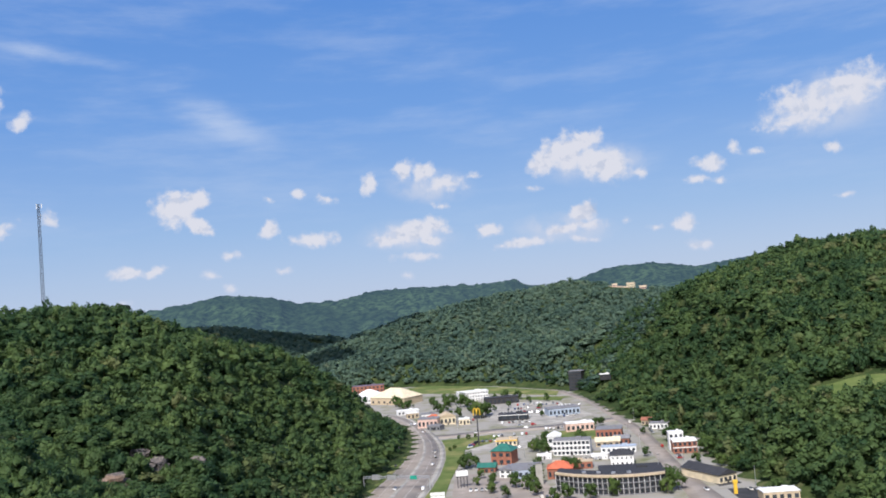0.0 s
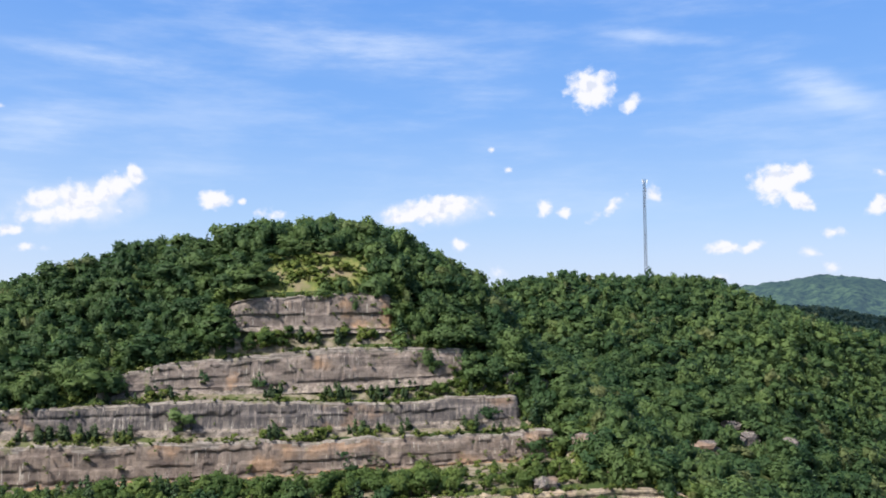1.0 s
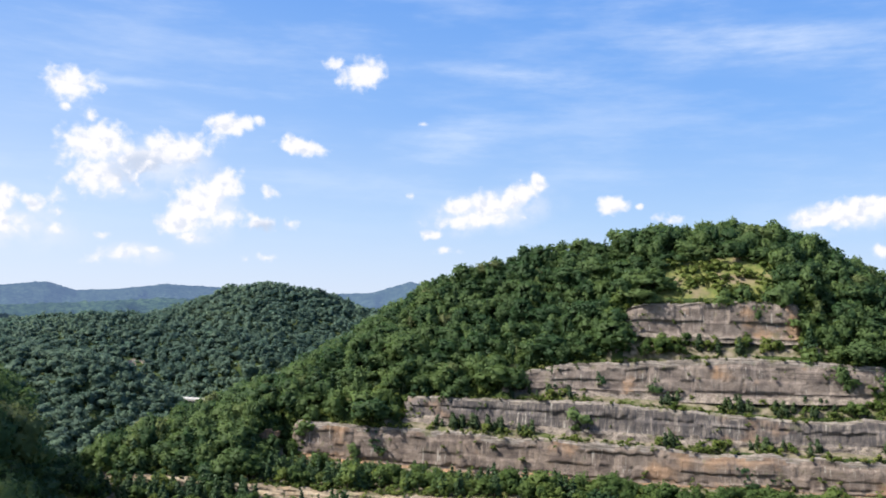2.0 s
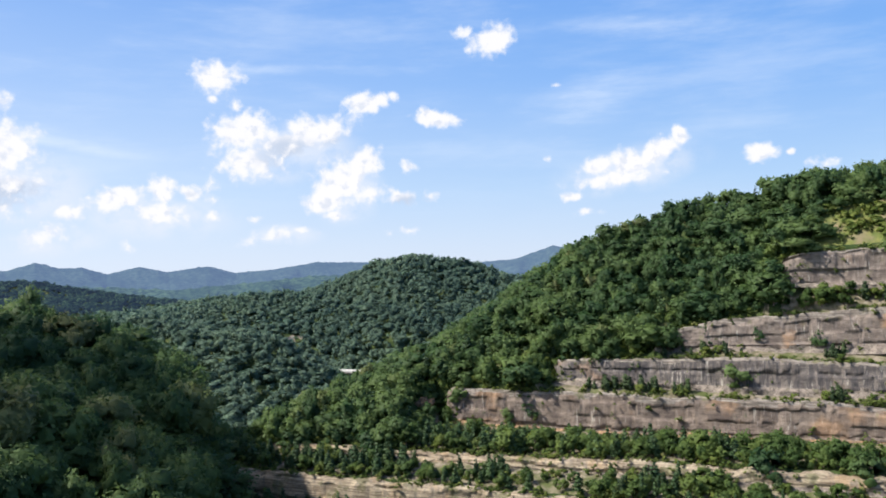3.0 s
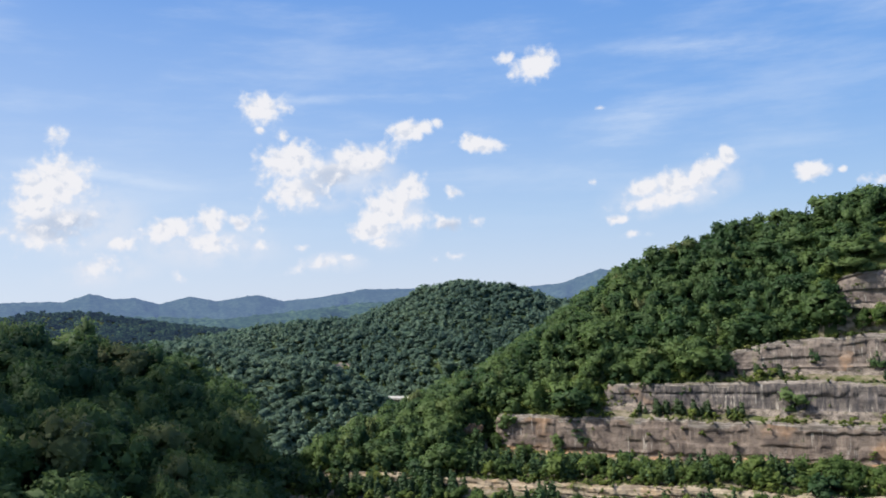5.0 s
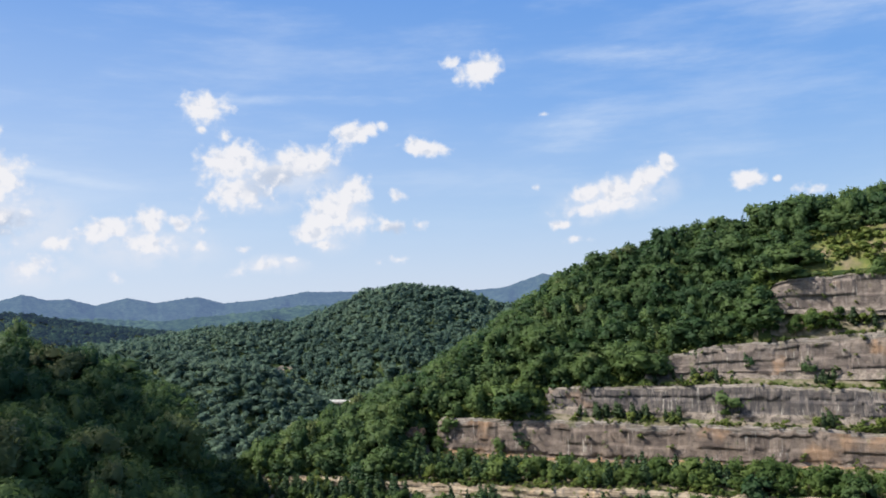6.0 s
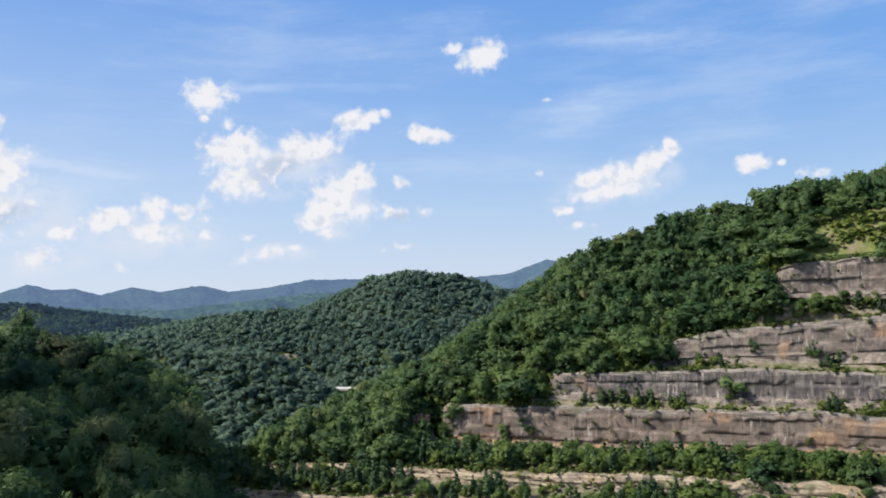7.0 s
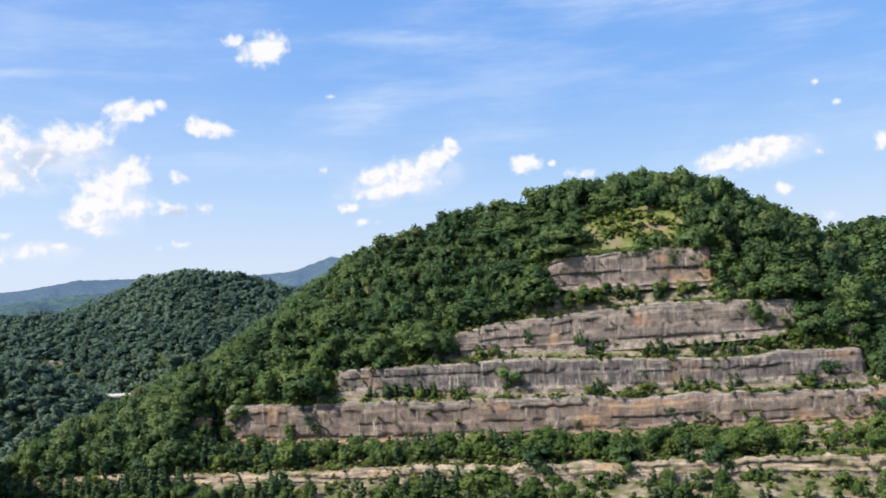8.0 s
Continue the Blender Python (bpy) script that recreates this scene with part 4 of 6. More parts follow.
def stand(name, rng, at, heights, widths, tints, protos, mat, label):
    """One woods object: every plant is a prototype, turned, scaled and set on the ground."""
    which, verts, faces, tint, facing, base = rng.integers(0, len(protos), len(at)), [], [], [], [], 0
    for p, (pv, pf, pn) in enumerate(protos):
        sel = np.where(which == p)[0]
        if not len(sel):
            continue
        a = rng.uniform(0, 6.283, len(sel))
        ca, sa = np.cos(a)[:, None], np.sin(a)[:, None]
        x, y, z = pv[:, 0][None], pv[:, 1][None], pv[:, 2][None]
        w, h = widths[sel][:, None], heights[sel][:, None]
        out = np.stack([(x * ca - y * sa) * w + at[sel, 0:1], (x * sa + y * ca) * w + at[sel, 1:2], z * h + at[sel, 2:3]], -1)
        verts.append(out.reshape(-1, 3))
        faces.append((pf[None] + (np.arange(len(sel)) * len(pv))[:, None, None] + base).reshape(-1, 3))
        tint.append(np.repeat(tints[sel], len(pv)))
        nx, ny, nz = pn[:, 0][None], pn[:, 1][None], pn[:, 2][None]
        facing.append(np.stack([nx * ca - ny * sa, nx * sa + ny * ca, nz + 0 * ca], -1).reshape(-1, 3))
        base += len(sel) * len(pv)
    return tagged(new(name, mesh_of(name, np.concatenate(verts), np.concatenate(faces), mat, np.concatenate(tint), facing=np.concatenate(facing))), label, "trees", kind="stuff")


rng = np.random.default_rng(11)
NEAR = [join([crown(rng, "round", 11, 250, 0.056), trunk_piece(0.03, 0.6)]) for _ in range(8)]
MIDDLE = [crown(rng, "round", 6, 90, 0.078, 0.55) for _ in range(8)]
DISTANT = [crown(rng, "round", 4, 44, 0.11, 0.44) for _ in range(8)]
BROAD = [join([crown(rng, "round", 20, 760, 0.034), trunk_piece(0.03, 0.6)]) for _ in range(6)]
PINES = [join([crown(rng, "pine", 13, 220, 0.055), trunk_piece(0.02, 0.8)]) for _ in range(4)]


def scatter(spacing, az0, az1, d0, d1):
    """Jittered points over a sector of the plan."""
    s = math.radians(1)
    lo_x, hi_x, lo_y, hi_y = -d1, d1 * 0.6, -d1 * 0.3, d1
    gx, gy = np.meshgrid(np.arange(lo_x, hi_x, spacing), np.arange(lo_y, hi_y, spacing))
    x, y = (gx + rng.uniform(-.55, .55, gx.shape) * spacing).ravel(), (gy + rng.uniform(-.55, .55, gx.shape) * spacing).ravel()
    az, d = np.degrees(np.arctan2(-x, y)), np.hypot(x, y)
    ok = (az > az0) & (az < az1) & (d > d0) & (d < d1)
    return x[ok], y[ok]


def in_sector(x, y, az0, az1, d0, d1):
    az, d = np.degrees(np.arctan2(-x, y)), np.hypot(x, y)
    return (az > az0) & (az < az1) & (d > d0) & (d < d1)


OUTCROPS = [(21.0, 402, 6), (19.6, 433, 5), (31.0, 292, 5), (18.6, 424, 6), (16.5, 440, 5), (22.6, 397, 4), (28.5, 322, 5), (74.0, 357, 4.5), (33.2, 343, 5), (31.6, 352, 4), (27.6, 371, 4)]  # degrees left, metres off, size


def wooded(x, y, z):
    az, d = np.degrees(np.arctan2(-x, y)), np.hypot(x, y)
    u, n = quarry_axes(x, y)
    ok = town_edge(x, y) > 2.5                                          # town and roads
    for n0, n1, u0, u1 in ZONES:                                        # benches
        ok &= ~((n > n0 - 2) & (n < n1 - 2.4) & (u > u0 - 1) & (u < u1 + 1) & (z < bench_cut(u, n) + 2.5))
    ok &= ~((n > 356) & (n < 377) & (u > -18) & (u < 28))               # grassy patch over the top face
    ok &= ~((n > 200) & (n < 240) & (u > -110) & (u < 240) & (z < bench_cut(u, n) + 2.5))
    ok &= ~in_sector(x, y, -30, -22.4, 602, 634)                        # hillside lawn
    ok &= ~in_sector(x, y, -13.4, -10.6, 1650, 1800)                    # levelled ridge top
    ok &= ~in_sector(x, y, -10.8, -9.4, 940, 1000)                      # house in the hillside woods
    ok &= ~in_sector(x, y, 78.0, 79.6, 655, 770)                        # valley bridge
    ok &= ~in_sector(x, y, 81.7, 83.3, 866, 900) & ~in_sector(x, y, 87.0, 87.6, 728, 765)  # cleared slopes
    for oa, od, size in OUTCROPS:
        ox, oy = plan(oa, od - size * 0.8)
        ok &= np.hypot(x - ox, y - oy) > size * 1.35
    ok &= d > 205
    return ok


def open_to_overlook(x, y, z, height, margin):
    """Leaves out woods on the blind sides of the hills."""
    d = np.hypot(x, y)
    rise = (z + height - 120) / d
    block = np.full(x.shape, -9.0)
    for f in np.linspace(0.16, 0.985, 34):
        block = np.maximum(block, (land(x * f, y * f, rough=False) + 5.0 - 120) / (d * f))
    return rise > block - margin / d


def woods(name, spacing, az0, az1, d0, d1, height, spread, protos, mat, label, margin=6.0, pine_share=0.0, sink=0.4, vary=0.19, low_ground_haze=False):
    x, y = scatter(spacing, az0, az1, d0, d1)
    z = land(x, y)
    ok = wooded(x, y, z)
    x, y, z = x[ok], y[ok], z[ok]
    ok = open_to_overlook(x, y, z, height, margin)
    x, y, z = x[ok], y[ok], z[ok]
    h = height * rng.normal(1, vary, len(x)).clip(0.5, 1.7)
    w = spread * rng.lognormal(0, 0.32, len(x)).clip(0.5, 2.0)
    tints = rng.random(len(x))
    if low_ground_haze:  # haze and light on low ground put into the tint; spurs stay darker
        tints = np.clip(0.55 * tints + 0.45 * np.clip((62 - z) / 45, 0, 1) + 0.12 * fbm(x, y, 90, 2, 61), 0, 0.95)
    at = np.stack([x, y, z - sink * h ** 0.5], -1)
    pine = rng.random(len(x)) < pine_share * (1 + fbm(x, y, 45, 2, 21))
    stand(name, rng, at[~pine], h[~pine], w[~pine], tints[~pine], protos, mat, label)
    if pine.any():
        stand("pine_woods", rng, at[pine], h[pine] * 0.95, w[pine] * 0.95, tints[pine], PINES, PINE, "dark green pines among broadleaf woods on the hill")
    return len(x)


count = [
    woods("quarry_hill_woods", 5.1, 26, 88.4, 205, 470, 9.8, 10.4, NEAR, LEAF, "dense green broadleaf woods on the quarried hill", pine_share=0.12),
    woods("near_hill_woods", 7.2, 88.4, 106, 205, 420, 13.0, 12.5, BROAD, LEAF, "dense broadleaf woods on the shaded near hill", vary=0.27),
    woods("lower_slope_woods", 6.6, 4, 27, 260, 472, 10.0, 11.0, NEAR, LEAF, "dense broadleaf woods on the lower slope", pine_share=0.05),
    woods("mast_hill_woods", 7.0, 2, 34, 470, 800, 11.0, 11.5, MIDDLE, LEAF, "dense broadleaf woods on the hill with the mast"),
    woods("right_hill_woods", 8.0, -32, -6.5, 430, 1100, 13.0, 13.0, MIDDLE, LEAF, "dense broadleaf woods on the hill above the town"),
    woods("valley_woods", 7.6, 66, 104, 420, 900, 10.5, 13.0, MIDDLE, LEAF_HAZED, "broadleaf woods filling the side valley", sink=0.7, low_ground_haze=True),
    woods("dome_hill_woods", 6.8, 60, 104, 900, 1420, 9.0, 12.8, DISTANT, LEAF_HAZED, "wooded round hill and ridge across the valley", sink=0.9, low_ground_haze=True, vary=0.26),
    woods("hill_foot_woods", 8.5, -14, 9, 1000, 1340, 11.0, 14.0, DISTANT, LEAF_HAZED, "broadleaf woods at the foot of the hill behind the town"),
    woods("mid_hill_woods", 10.4, -24, 34, 1320, 1900, 10.5, 16.5, DISTANT, LEAF_HAZED, "wooded hill behind the town", sink=0.9),
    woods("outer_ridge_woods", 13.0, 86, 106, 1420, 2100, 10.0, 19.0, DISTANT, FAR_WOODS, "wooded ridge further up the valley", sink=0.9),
]
print("plants", count)

# ---------------------------------------------------------------- benches of the quarry
def cliff(name, k, mat, cap, rubble, label, seed, massive=0.5, proud=1.0, cap_share=0.14, rubble_share=0.16):
    """A blasted rock face along a bench: thin-bedded cap, massive jointed beds, broken foot, and a stepped lip."""
    r = np.random.default_rng(seed)
    at = LEVELS[k][0]
    u0, u1 = ZONES[k][2:]
    u = np.arange(u0, u1, 0.6) + r.uniform(-0.12, 0.12, int(math.ceil((u1 - u0) / 0.6)))
    foot, lip = level(k, u)
    tall = float(np.mean(lip - foot))
    marks, thick = [0.0], []
    while marks[-1] < tall:
        inside = tall * rubble_share < marks[-1] < tall * (1 - cap_share)
        big = inside and r.random() < massive
        step = r.uniform(2.6, 5.5) if big else r.uniform(0.45, 1.2)
        marks.append(marks[-1] + step)
        thick.append(big)
    rows, bed = [], []
    for i, (a, b) in enumerate(zip(marks[:-1], marks[1:])):
        b = min(b, tall)
        m = max(2, int((b - a) / 0.75) + 1)
        rows += list(np.linspace(a + 0.03, b - 0.03, m))
        bed += [i] * m
    h, bed = np.array(rows), np.array(bed)
    U, Hh = np.meshgrid(u, h)
    K = Hh / tall
    push, crack = np.zeros(U.shape), np.zeros(U.shape)
    for i, big in enumerate(thick):
        sel = bed == i
        edges = np.cumsum(r.uniform(2.2, 9.0, 400) if big else r.uniform(0.9, 4.0, 400)) + u0 - 3
        col = np.searchsorted(edges, u)
        block = r.normal(0, 0.12 if big else 0.10, 420)[col] + r.normal(0, 0.05 if big else 0.09) + fbm(u, u * 0 + i * 3.1, 16, 2, seed + i) * 0.6
        joint = np.r_[False, np.diff(col) > 0] * r.uniform(0.1, 1.0, 420)[col] ** 2
        push[sel] += (block * proud)[None]
        crack[sel] += (joint * (0.5 if big else 0.2))[None]
    ledge = np.zeros(len(h))                      # thin weak beds weather back under the hard ones
    for i in range(len(thick)):
        ledge[bed == i] = r.choice([0.0, 0.05, 0.1, 0.2]) if not thick[i] else 0.0
    push += ledge[:, None] * np.where(K > 1 - cap_share, 1.0, 0.3) * np.clip(0.3 + 1.6 * fbm(U, Hh * 0, 9, 3, seed + 8), 0, 1.1)
    push += fbm(U, Hh, 1.1, 2, seed) * 0.26 + fbm(U, Hh * 0.25, 4.0, 3, seed + 17) * 0.3 + fbm(U, Hh * 0.3, 26, 3, seed + 4) * 1.6
    fallen = fbm(U, Hh * 0.45, 9, 3, seed + 23)   # hollows where slabs have dropped away
    push += np.clip((fallen - 0.25) * 2.0, 0, 0.4)
    heap = np.clip(1 - K / (rubble_share * (1.0 + 1.1 * fbm(U, Hh * 0, 8, 3, seed + 31))).clip(0.03, 0.6), 0, 1)
    push -= heap * (2.2 + 1.0 * fbm(U, Hh, 2.2, 2, seed + 33))   # broken blocks lean against the foot
    lift = np.clip((K - 1 + cap_share) / cap_share, 0, 1)
    push += lift * (0.5 + 0.8 * fbm(U, Hh * 0, 14, 2, seed + 41))  # the cap steps back
    old = natural_hill(u, np.full(u.shape, at + 1.5))
    top = np.minimum(lip + np.round(fbm(u, u * 0, 8, 3, seed + 2) * 4) / 4 * 1.1 + fbm(u, u * 0, 2, 2, seed + 3) * 0.35, np.maximum(old + 0.3, foot + 1))
    reach = 3.0 + 2.0 * fbm(u, u * 0, 5, 3, seed + 11)
    end = np.clip(np.minimum(u - u0, u1 - u) / reach, 0, 1) ** 0.6
    top = foot + (top - foot) * (0.75 + 0.25 * end)
    Z = foot[None] - 0.8 + K * (top - foot + 0.8)[None] + fbm(U, Hh, 2, 2, seed + 6) * 0.12
    Z[0] -= 0.6
    N = at - 2.0 + K * 1.9 + push * 0.8 + crack - np.clip(1 - K * 7, 0, 1) * 1.0 + ((1 - end) * 3.0)[None]
    X, Y = from_quarry(U, N)
    verts = np.stack([X, Y, Z], -1).reshape(-1, 3)
    bx, by = from_quarry(u, np.full(u.shape, at + 5.0))
    verts = np.concatenate([verts, np.stack([bx, by, top - 0.35], -1)])
    g = np.arange(len(verts)).reshape(len(h) + 1, len(u))
    quads = np.stack([g[:-1, :-1], g[:-1, 1:], g[1:, 1:], g[1:, :-1]], -1).reshape(-1, 4)
    me = mesh_of(name, verts, quads[:, ::-1], mat)
    me.materials.append(cap)
    me.materials.append(rubble)
    edge = fbm(U, Hh, 6, 3, seed + 51) * 0.07
    slot = np.where(K + edge > 1 - cap_share, 1, np.where(heap + edge > 0.12, 2, 0))[:, :-1]
    me.polygons.foreach_set("material_index", slot.astype(np.int32).ravel())
    return tagged(new(name, me), label, "rock face", kind="structure")


cliff("rock_face_1", 5, ROCK, CAP_ROCK, RUBBLE, "grey blocky sandstone face under the hilltop woods", 31, 0.9, 1.5, 0.1, 0.1)
cliff("rock_face_2", 4, ROCK, CAP_ROCK, RUBBLE, "grey sandstone face with upright joints and pale streaks", 32, 0.85, 0.9, 0.16, 0.1)
cliff("rock_face_3", 3, WET_ROCK, CAP_ROCK, RUBBLE, "dark grey sandstone face stained by water", 33, 0.65, 0.9, 0.14, 0.16)
cliff("rock_face_4", 2, BROWN_ROCK, CAP_ROCK, RUST_RUBBLE, "long brownish grey sandstone face with rust stains", 37, 0.7, 0.9, 0.12, 0.15)
cliff("rock_face_5", 1, PALE_ROCK, PALE_ROCK, RUBBLE, "low tan sandstone face in thin beds", 35, 0.08, 1.0)
cliff("rock_face_6", 0, PALE_ROCK, PALE_ROCK, RUBBLE, "pale sandstone face above the road cut", 36, 0.3, 0.9)


def bench_top(name, n0, n1, u0, u1, lift, label, seed, mat=DRY_GRASS):
    """Turf and rubble that lie on a bench."""
    r = np.random.default_rng(seed)
    u, nn = np.arange(u0, u1, 2.0), np.linspace(n0, n1, 6)
    U, N = np.meshgrid(u, nn)
    N = N + fbm(U, N, 7, 2, seed) * 0.6
    X, Y = from_quarry(U, N)
    Z = quarry_land(U, N) + lift + fbm(X, Y, 5, 3, seed) * 0.35 + 0.35 * np.linspace(0, 1, 6)[:, None]
    Z[0] -= 1.2
    g = np.arange(U.size).reshape(U.shape)
    quads = np.stack([g[:-1, :-1], g[1:, :-1], g[1:, 1:], g[:-1, 1:]], -1).reshape(-1, 4)
    return tagged(new(name, mesh_of(name, np.stack([X, Y, Z], -1).reshape(-1, 3), quads[:, ::-1], mat, smooth=True)), label, "bench", kind="structure")


bench_top("bench_1", 343.5, 352, -34, 48, 0.35, "dry grass and rubble on a rock bench", 41)
bench_top("bench_2", 331.5, 340, -60, 86, 0.35, "dry grass and rubble on a rock bench", 42)
bench_top("bench_3", 319.5, 328, -82, 130, 0.35, "dry grass and rubble on a rock bench", 43)
bench_top("bench_4", 279.5, 315, -98, 172, 0.3, "grass and brush on the wide bench", 44)
bench_top("bench_5", 257.5, 275, -124, 234, 0.3, "dry grass on the lowest bench", 45)
bench_top("hilltop_clearing", 356.5, 379, -20, 30, 0.35, "yellow-green grass clearing above the top rock face", 46, ROUGH_GRASS)


def plant_kind(name, shape, lobes, sprays, size, mat, seed, trunk=True):
    """A single plant one metre high, crown and trunk, to be copied."""
    r = np.random.default_rng(seed)
    v, f, facing = crown(r, shape, lobes, sprays, size)
    if shape != "round" or not trunk:
        v = v * (1, 1, 1.06) - (0, 0, 0.08)
    root = new(name)
    c = new("crown", mesh_of("crown", v, f, mat, r.uniform(0.1, 0.8) + r.uniform(-0.1, 0.1, len(v)), facing=facing))
    c.parent = root
    tv, tf, _ = trunk_piece(0.028, 0.7)
    t = new("trunk", mesh_of("trunk", tv, tf, BARK))
    t.parent = root
    return root


KINDS = {
    "juniper": ([plant_kind("juniper", "tall", 8, 190, 0.05, JUNIPER, 50 + k) for k in range(3)], "small dark green conical juniper on a rock bench", "juniper"),
    "shrub": ([plant_kind("shrub", "round", 8, 170, 0.075, SHRUB, 60 + k, False) for k in range(4)], "bright green leafy shrub on a rock bench", "shrub"),
    "pine_tree": ([plant_kind("pine_tree", "pine", 16, 240, 0.06, PINE, 70 + k) for k in range(3)], "young green pine on the quarry bench", "pine tree"),
    "broadleaf_tree": ([plant_kind("broadleaf_tree", "round", 11, 230, 0.06, YOUNG_LEAF, 80 + k) for k in range(4)], "young green broadleaf tree on the quarry bench", "tree"),
}
used = {kind: 0 for kind in KINDS}


def plant(kind, x, y, z, height, width, r):
    protos, label, category = KINDS[kind]
    p = protos[int(r.integers(len(protos)))]
    m = Matrix.Translation((x, y, z)) @ Matrix.Rotation(r.uniform(0, 6.28), 4, "Z") @ Matrix.Diagonal((width, width, height, 1))
    if p.name not in first_used:
        first_used.add(p.name)
        p.matrix_basis = m
        ob = p
    else:
        keep = p.scale.copy()
        p.scale = (1, 1, 1)
        ob = copy_thing(p, m)
        p.scale = keep
    tagged(ob, label, category, "plants on the quarry benches")


first_used = set()


def bench_plants(mix, count, u0, u1, n0, n1, tall, seed, clump=0.0):
    r = np.random.default_rng(seed)
    names, weights = list(mix), np.array(list(mix.values()), float)
    done = 0
    while done < count:
        u, n = r.uniform(u0, u1), r.uniform(n0, n1)
        if clump and fbm(np.array([u]), np.array([n]), 16, 2, seed)[0] < r.uniform(-clump, clump) * 0.8:
            continue
        kind = names[int(r.choice(len(names), p=weights / weights.sum()))]
        x, y = from_quarry(u, n)
        z = float(quarry_land(np.array([u]), np.array([n]))[0]) + 0.3
        h = tall * r.uniform(0.55, 1.3)
        wide = {"juniper": 1.15, "shrub": 1.45, "pine_tree": 0.85, "broadleaf_tree": 1.05}[kind]
        if kind == "shrub":
            h *= 0.62
        plant(kind, x, y, z, h, h * wide * r.uniform(0.85, 1.2), r)
        done += 1


bench_plants({"shrub": 3, "broadleaf_tree": 2.4, "juniper": .3}, 30, -26, 46, 344.0, 348.5, 6.0, 91)
bench_plants({"shrub": 1.2, "juniper": 2.4}, 60, -60, 96, 332.0, 337, 4.4, 92, 0.3)
bench_plants({"shrub": 1.6, "broadleaf_tree": 1.4, "juniper": .4}, 20, -74, -14, 332.0, 337, 5.0, 93)
bench_plants({"juniper": 3.2, "shrub": 1.3}, 84, -82, 135, 320.0, 325, 4.9, 94, 0.3)
bench_plants({"broadleaf_tree": 2.4, "shrub": 1.6}, 140, -102, 80, 281, 300, 6.4, 95)
bench_plants({"pine_tree": 3, "broadleaf_tree": 1.2, "shrub": .6}, 170, 45, 214, 281, 300, 7.0, 96)
bench_plants({"shrub": 1.6, "broadleaf_tree": .5, "pine_tree": 1.8, "juniper": .8}, 150, -112, 234, 258, 274, 5.4, 97, 0.2)
bench_plants({"pine_tree": 3, "shrub": .8}, 60, 150, 244, 259, 274, 7.0, 98)
bench_plants({"pine_tree": 2, "shrub": 1}, 46, 140, 250, 241, 251, 7.5, 99)
for k, ((at, _), (n0, n1, u0, u1)) in enumerate(zip(LEVELS[2:], ZONES[2:])):  # thickets at the ends of the faces
    for s, far in ((u0, -13), (u1, 13)):
        bench_plants({"shrub": 2, "broadleaf_tree": .5, "juniper": .5}, 12, min(s - far * 0.3, s + far), max(s - far * 0.3, s + far), at - 3, at + 6, 5.6, 130 + k)


def brush(name, count, runs, tall, mat, label, seed, protos=None):
    """Low scrub that nobody could count, along lips and feet of the rock faces."""
    r = np.random.default_rng(seed)
    wide = 1.1 if protos is None else 0.75
    protos = protos or [crown(r, "round", 3, 34, 0.13) for _ in range(5)]
    at = []
    for u0, u1, n0, n1 in runs:
        u, n = r.uniform(u0, u1, count), r.uniform(n0, n1, count)
        ok = fbm(u, n * 3, 9, 2, seed) > r.uniform(-0.5, 0.25, count)
        u, n = u[ok], n[ok]
        x, y = from_quarry(u, n)
        z = quarry_land(u, n) + 0.1
        at.append(np.stack([x, y, z], -1))
    at = np.concatenate(at)
    h = tall * r.uniform(0.4, 1.3, len(at))
    stand(name, r, at, h, h * r.uniform(wide, wide * 1.8, len(at)), r.random(len(at)), protos, mat, label)


brush("bench_scrub", 150, [(84, 138, 328.5, 337), (46, 88, 340.5, 348), (-64, -22, 340.5, 349), (-86, -54, 328.5, 336), (-40, 2, 353.5, 358), (24, 60, 353.5, 358), (130, 182, 316.5, 325), (176, 236, 277, 290), (-100, 10, 257, 274), (0, 120, 257, 274), (110, 234, 257, 274), (-100, 60, 281, 312), (60, 200, 281, 312), (-80, 150, 317.2, 321), (-60, 100, 329.2, 333), (-102, 216, 277, 283), (-102, 216, 305, 314), (-115, 232, 255.5, 274), (-115, 232, 255.5, 258)], 2.0, SHRUB, "low bright scrub along the rock benches", 102)


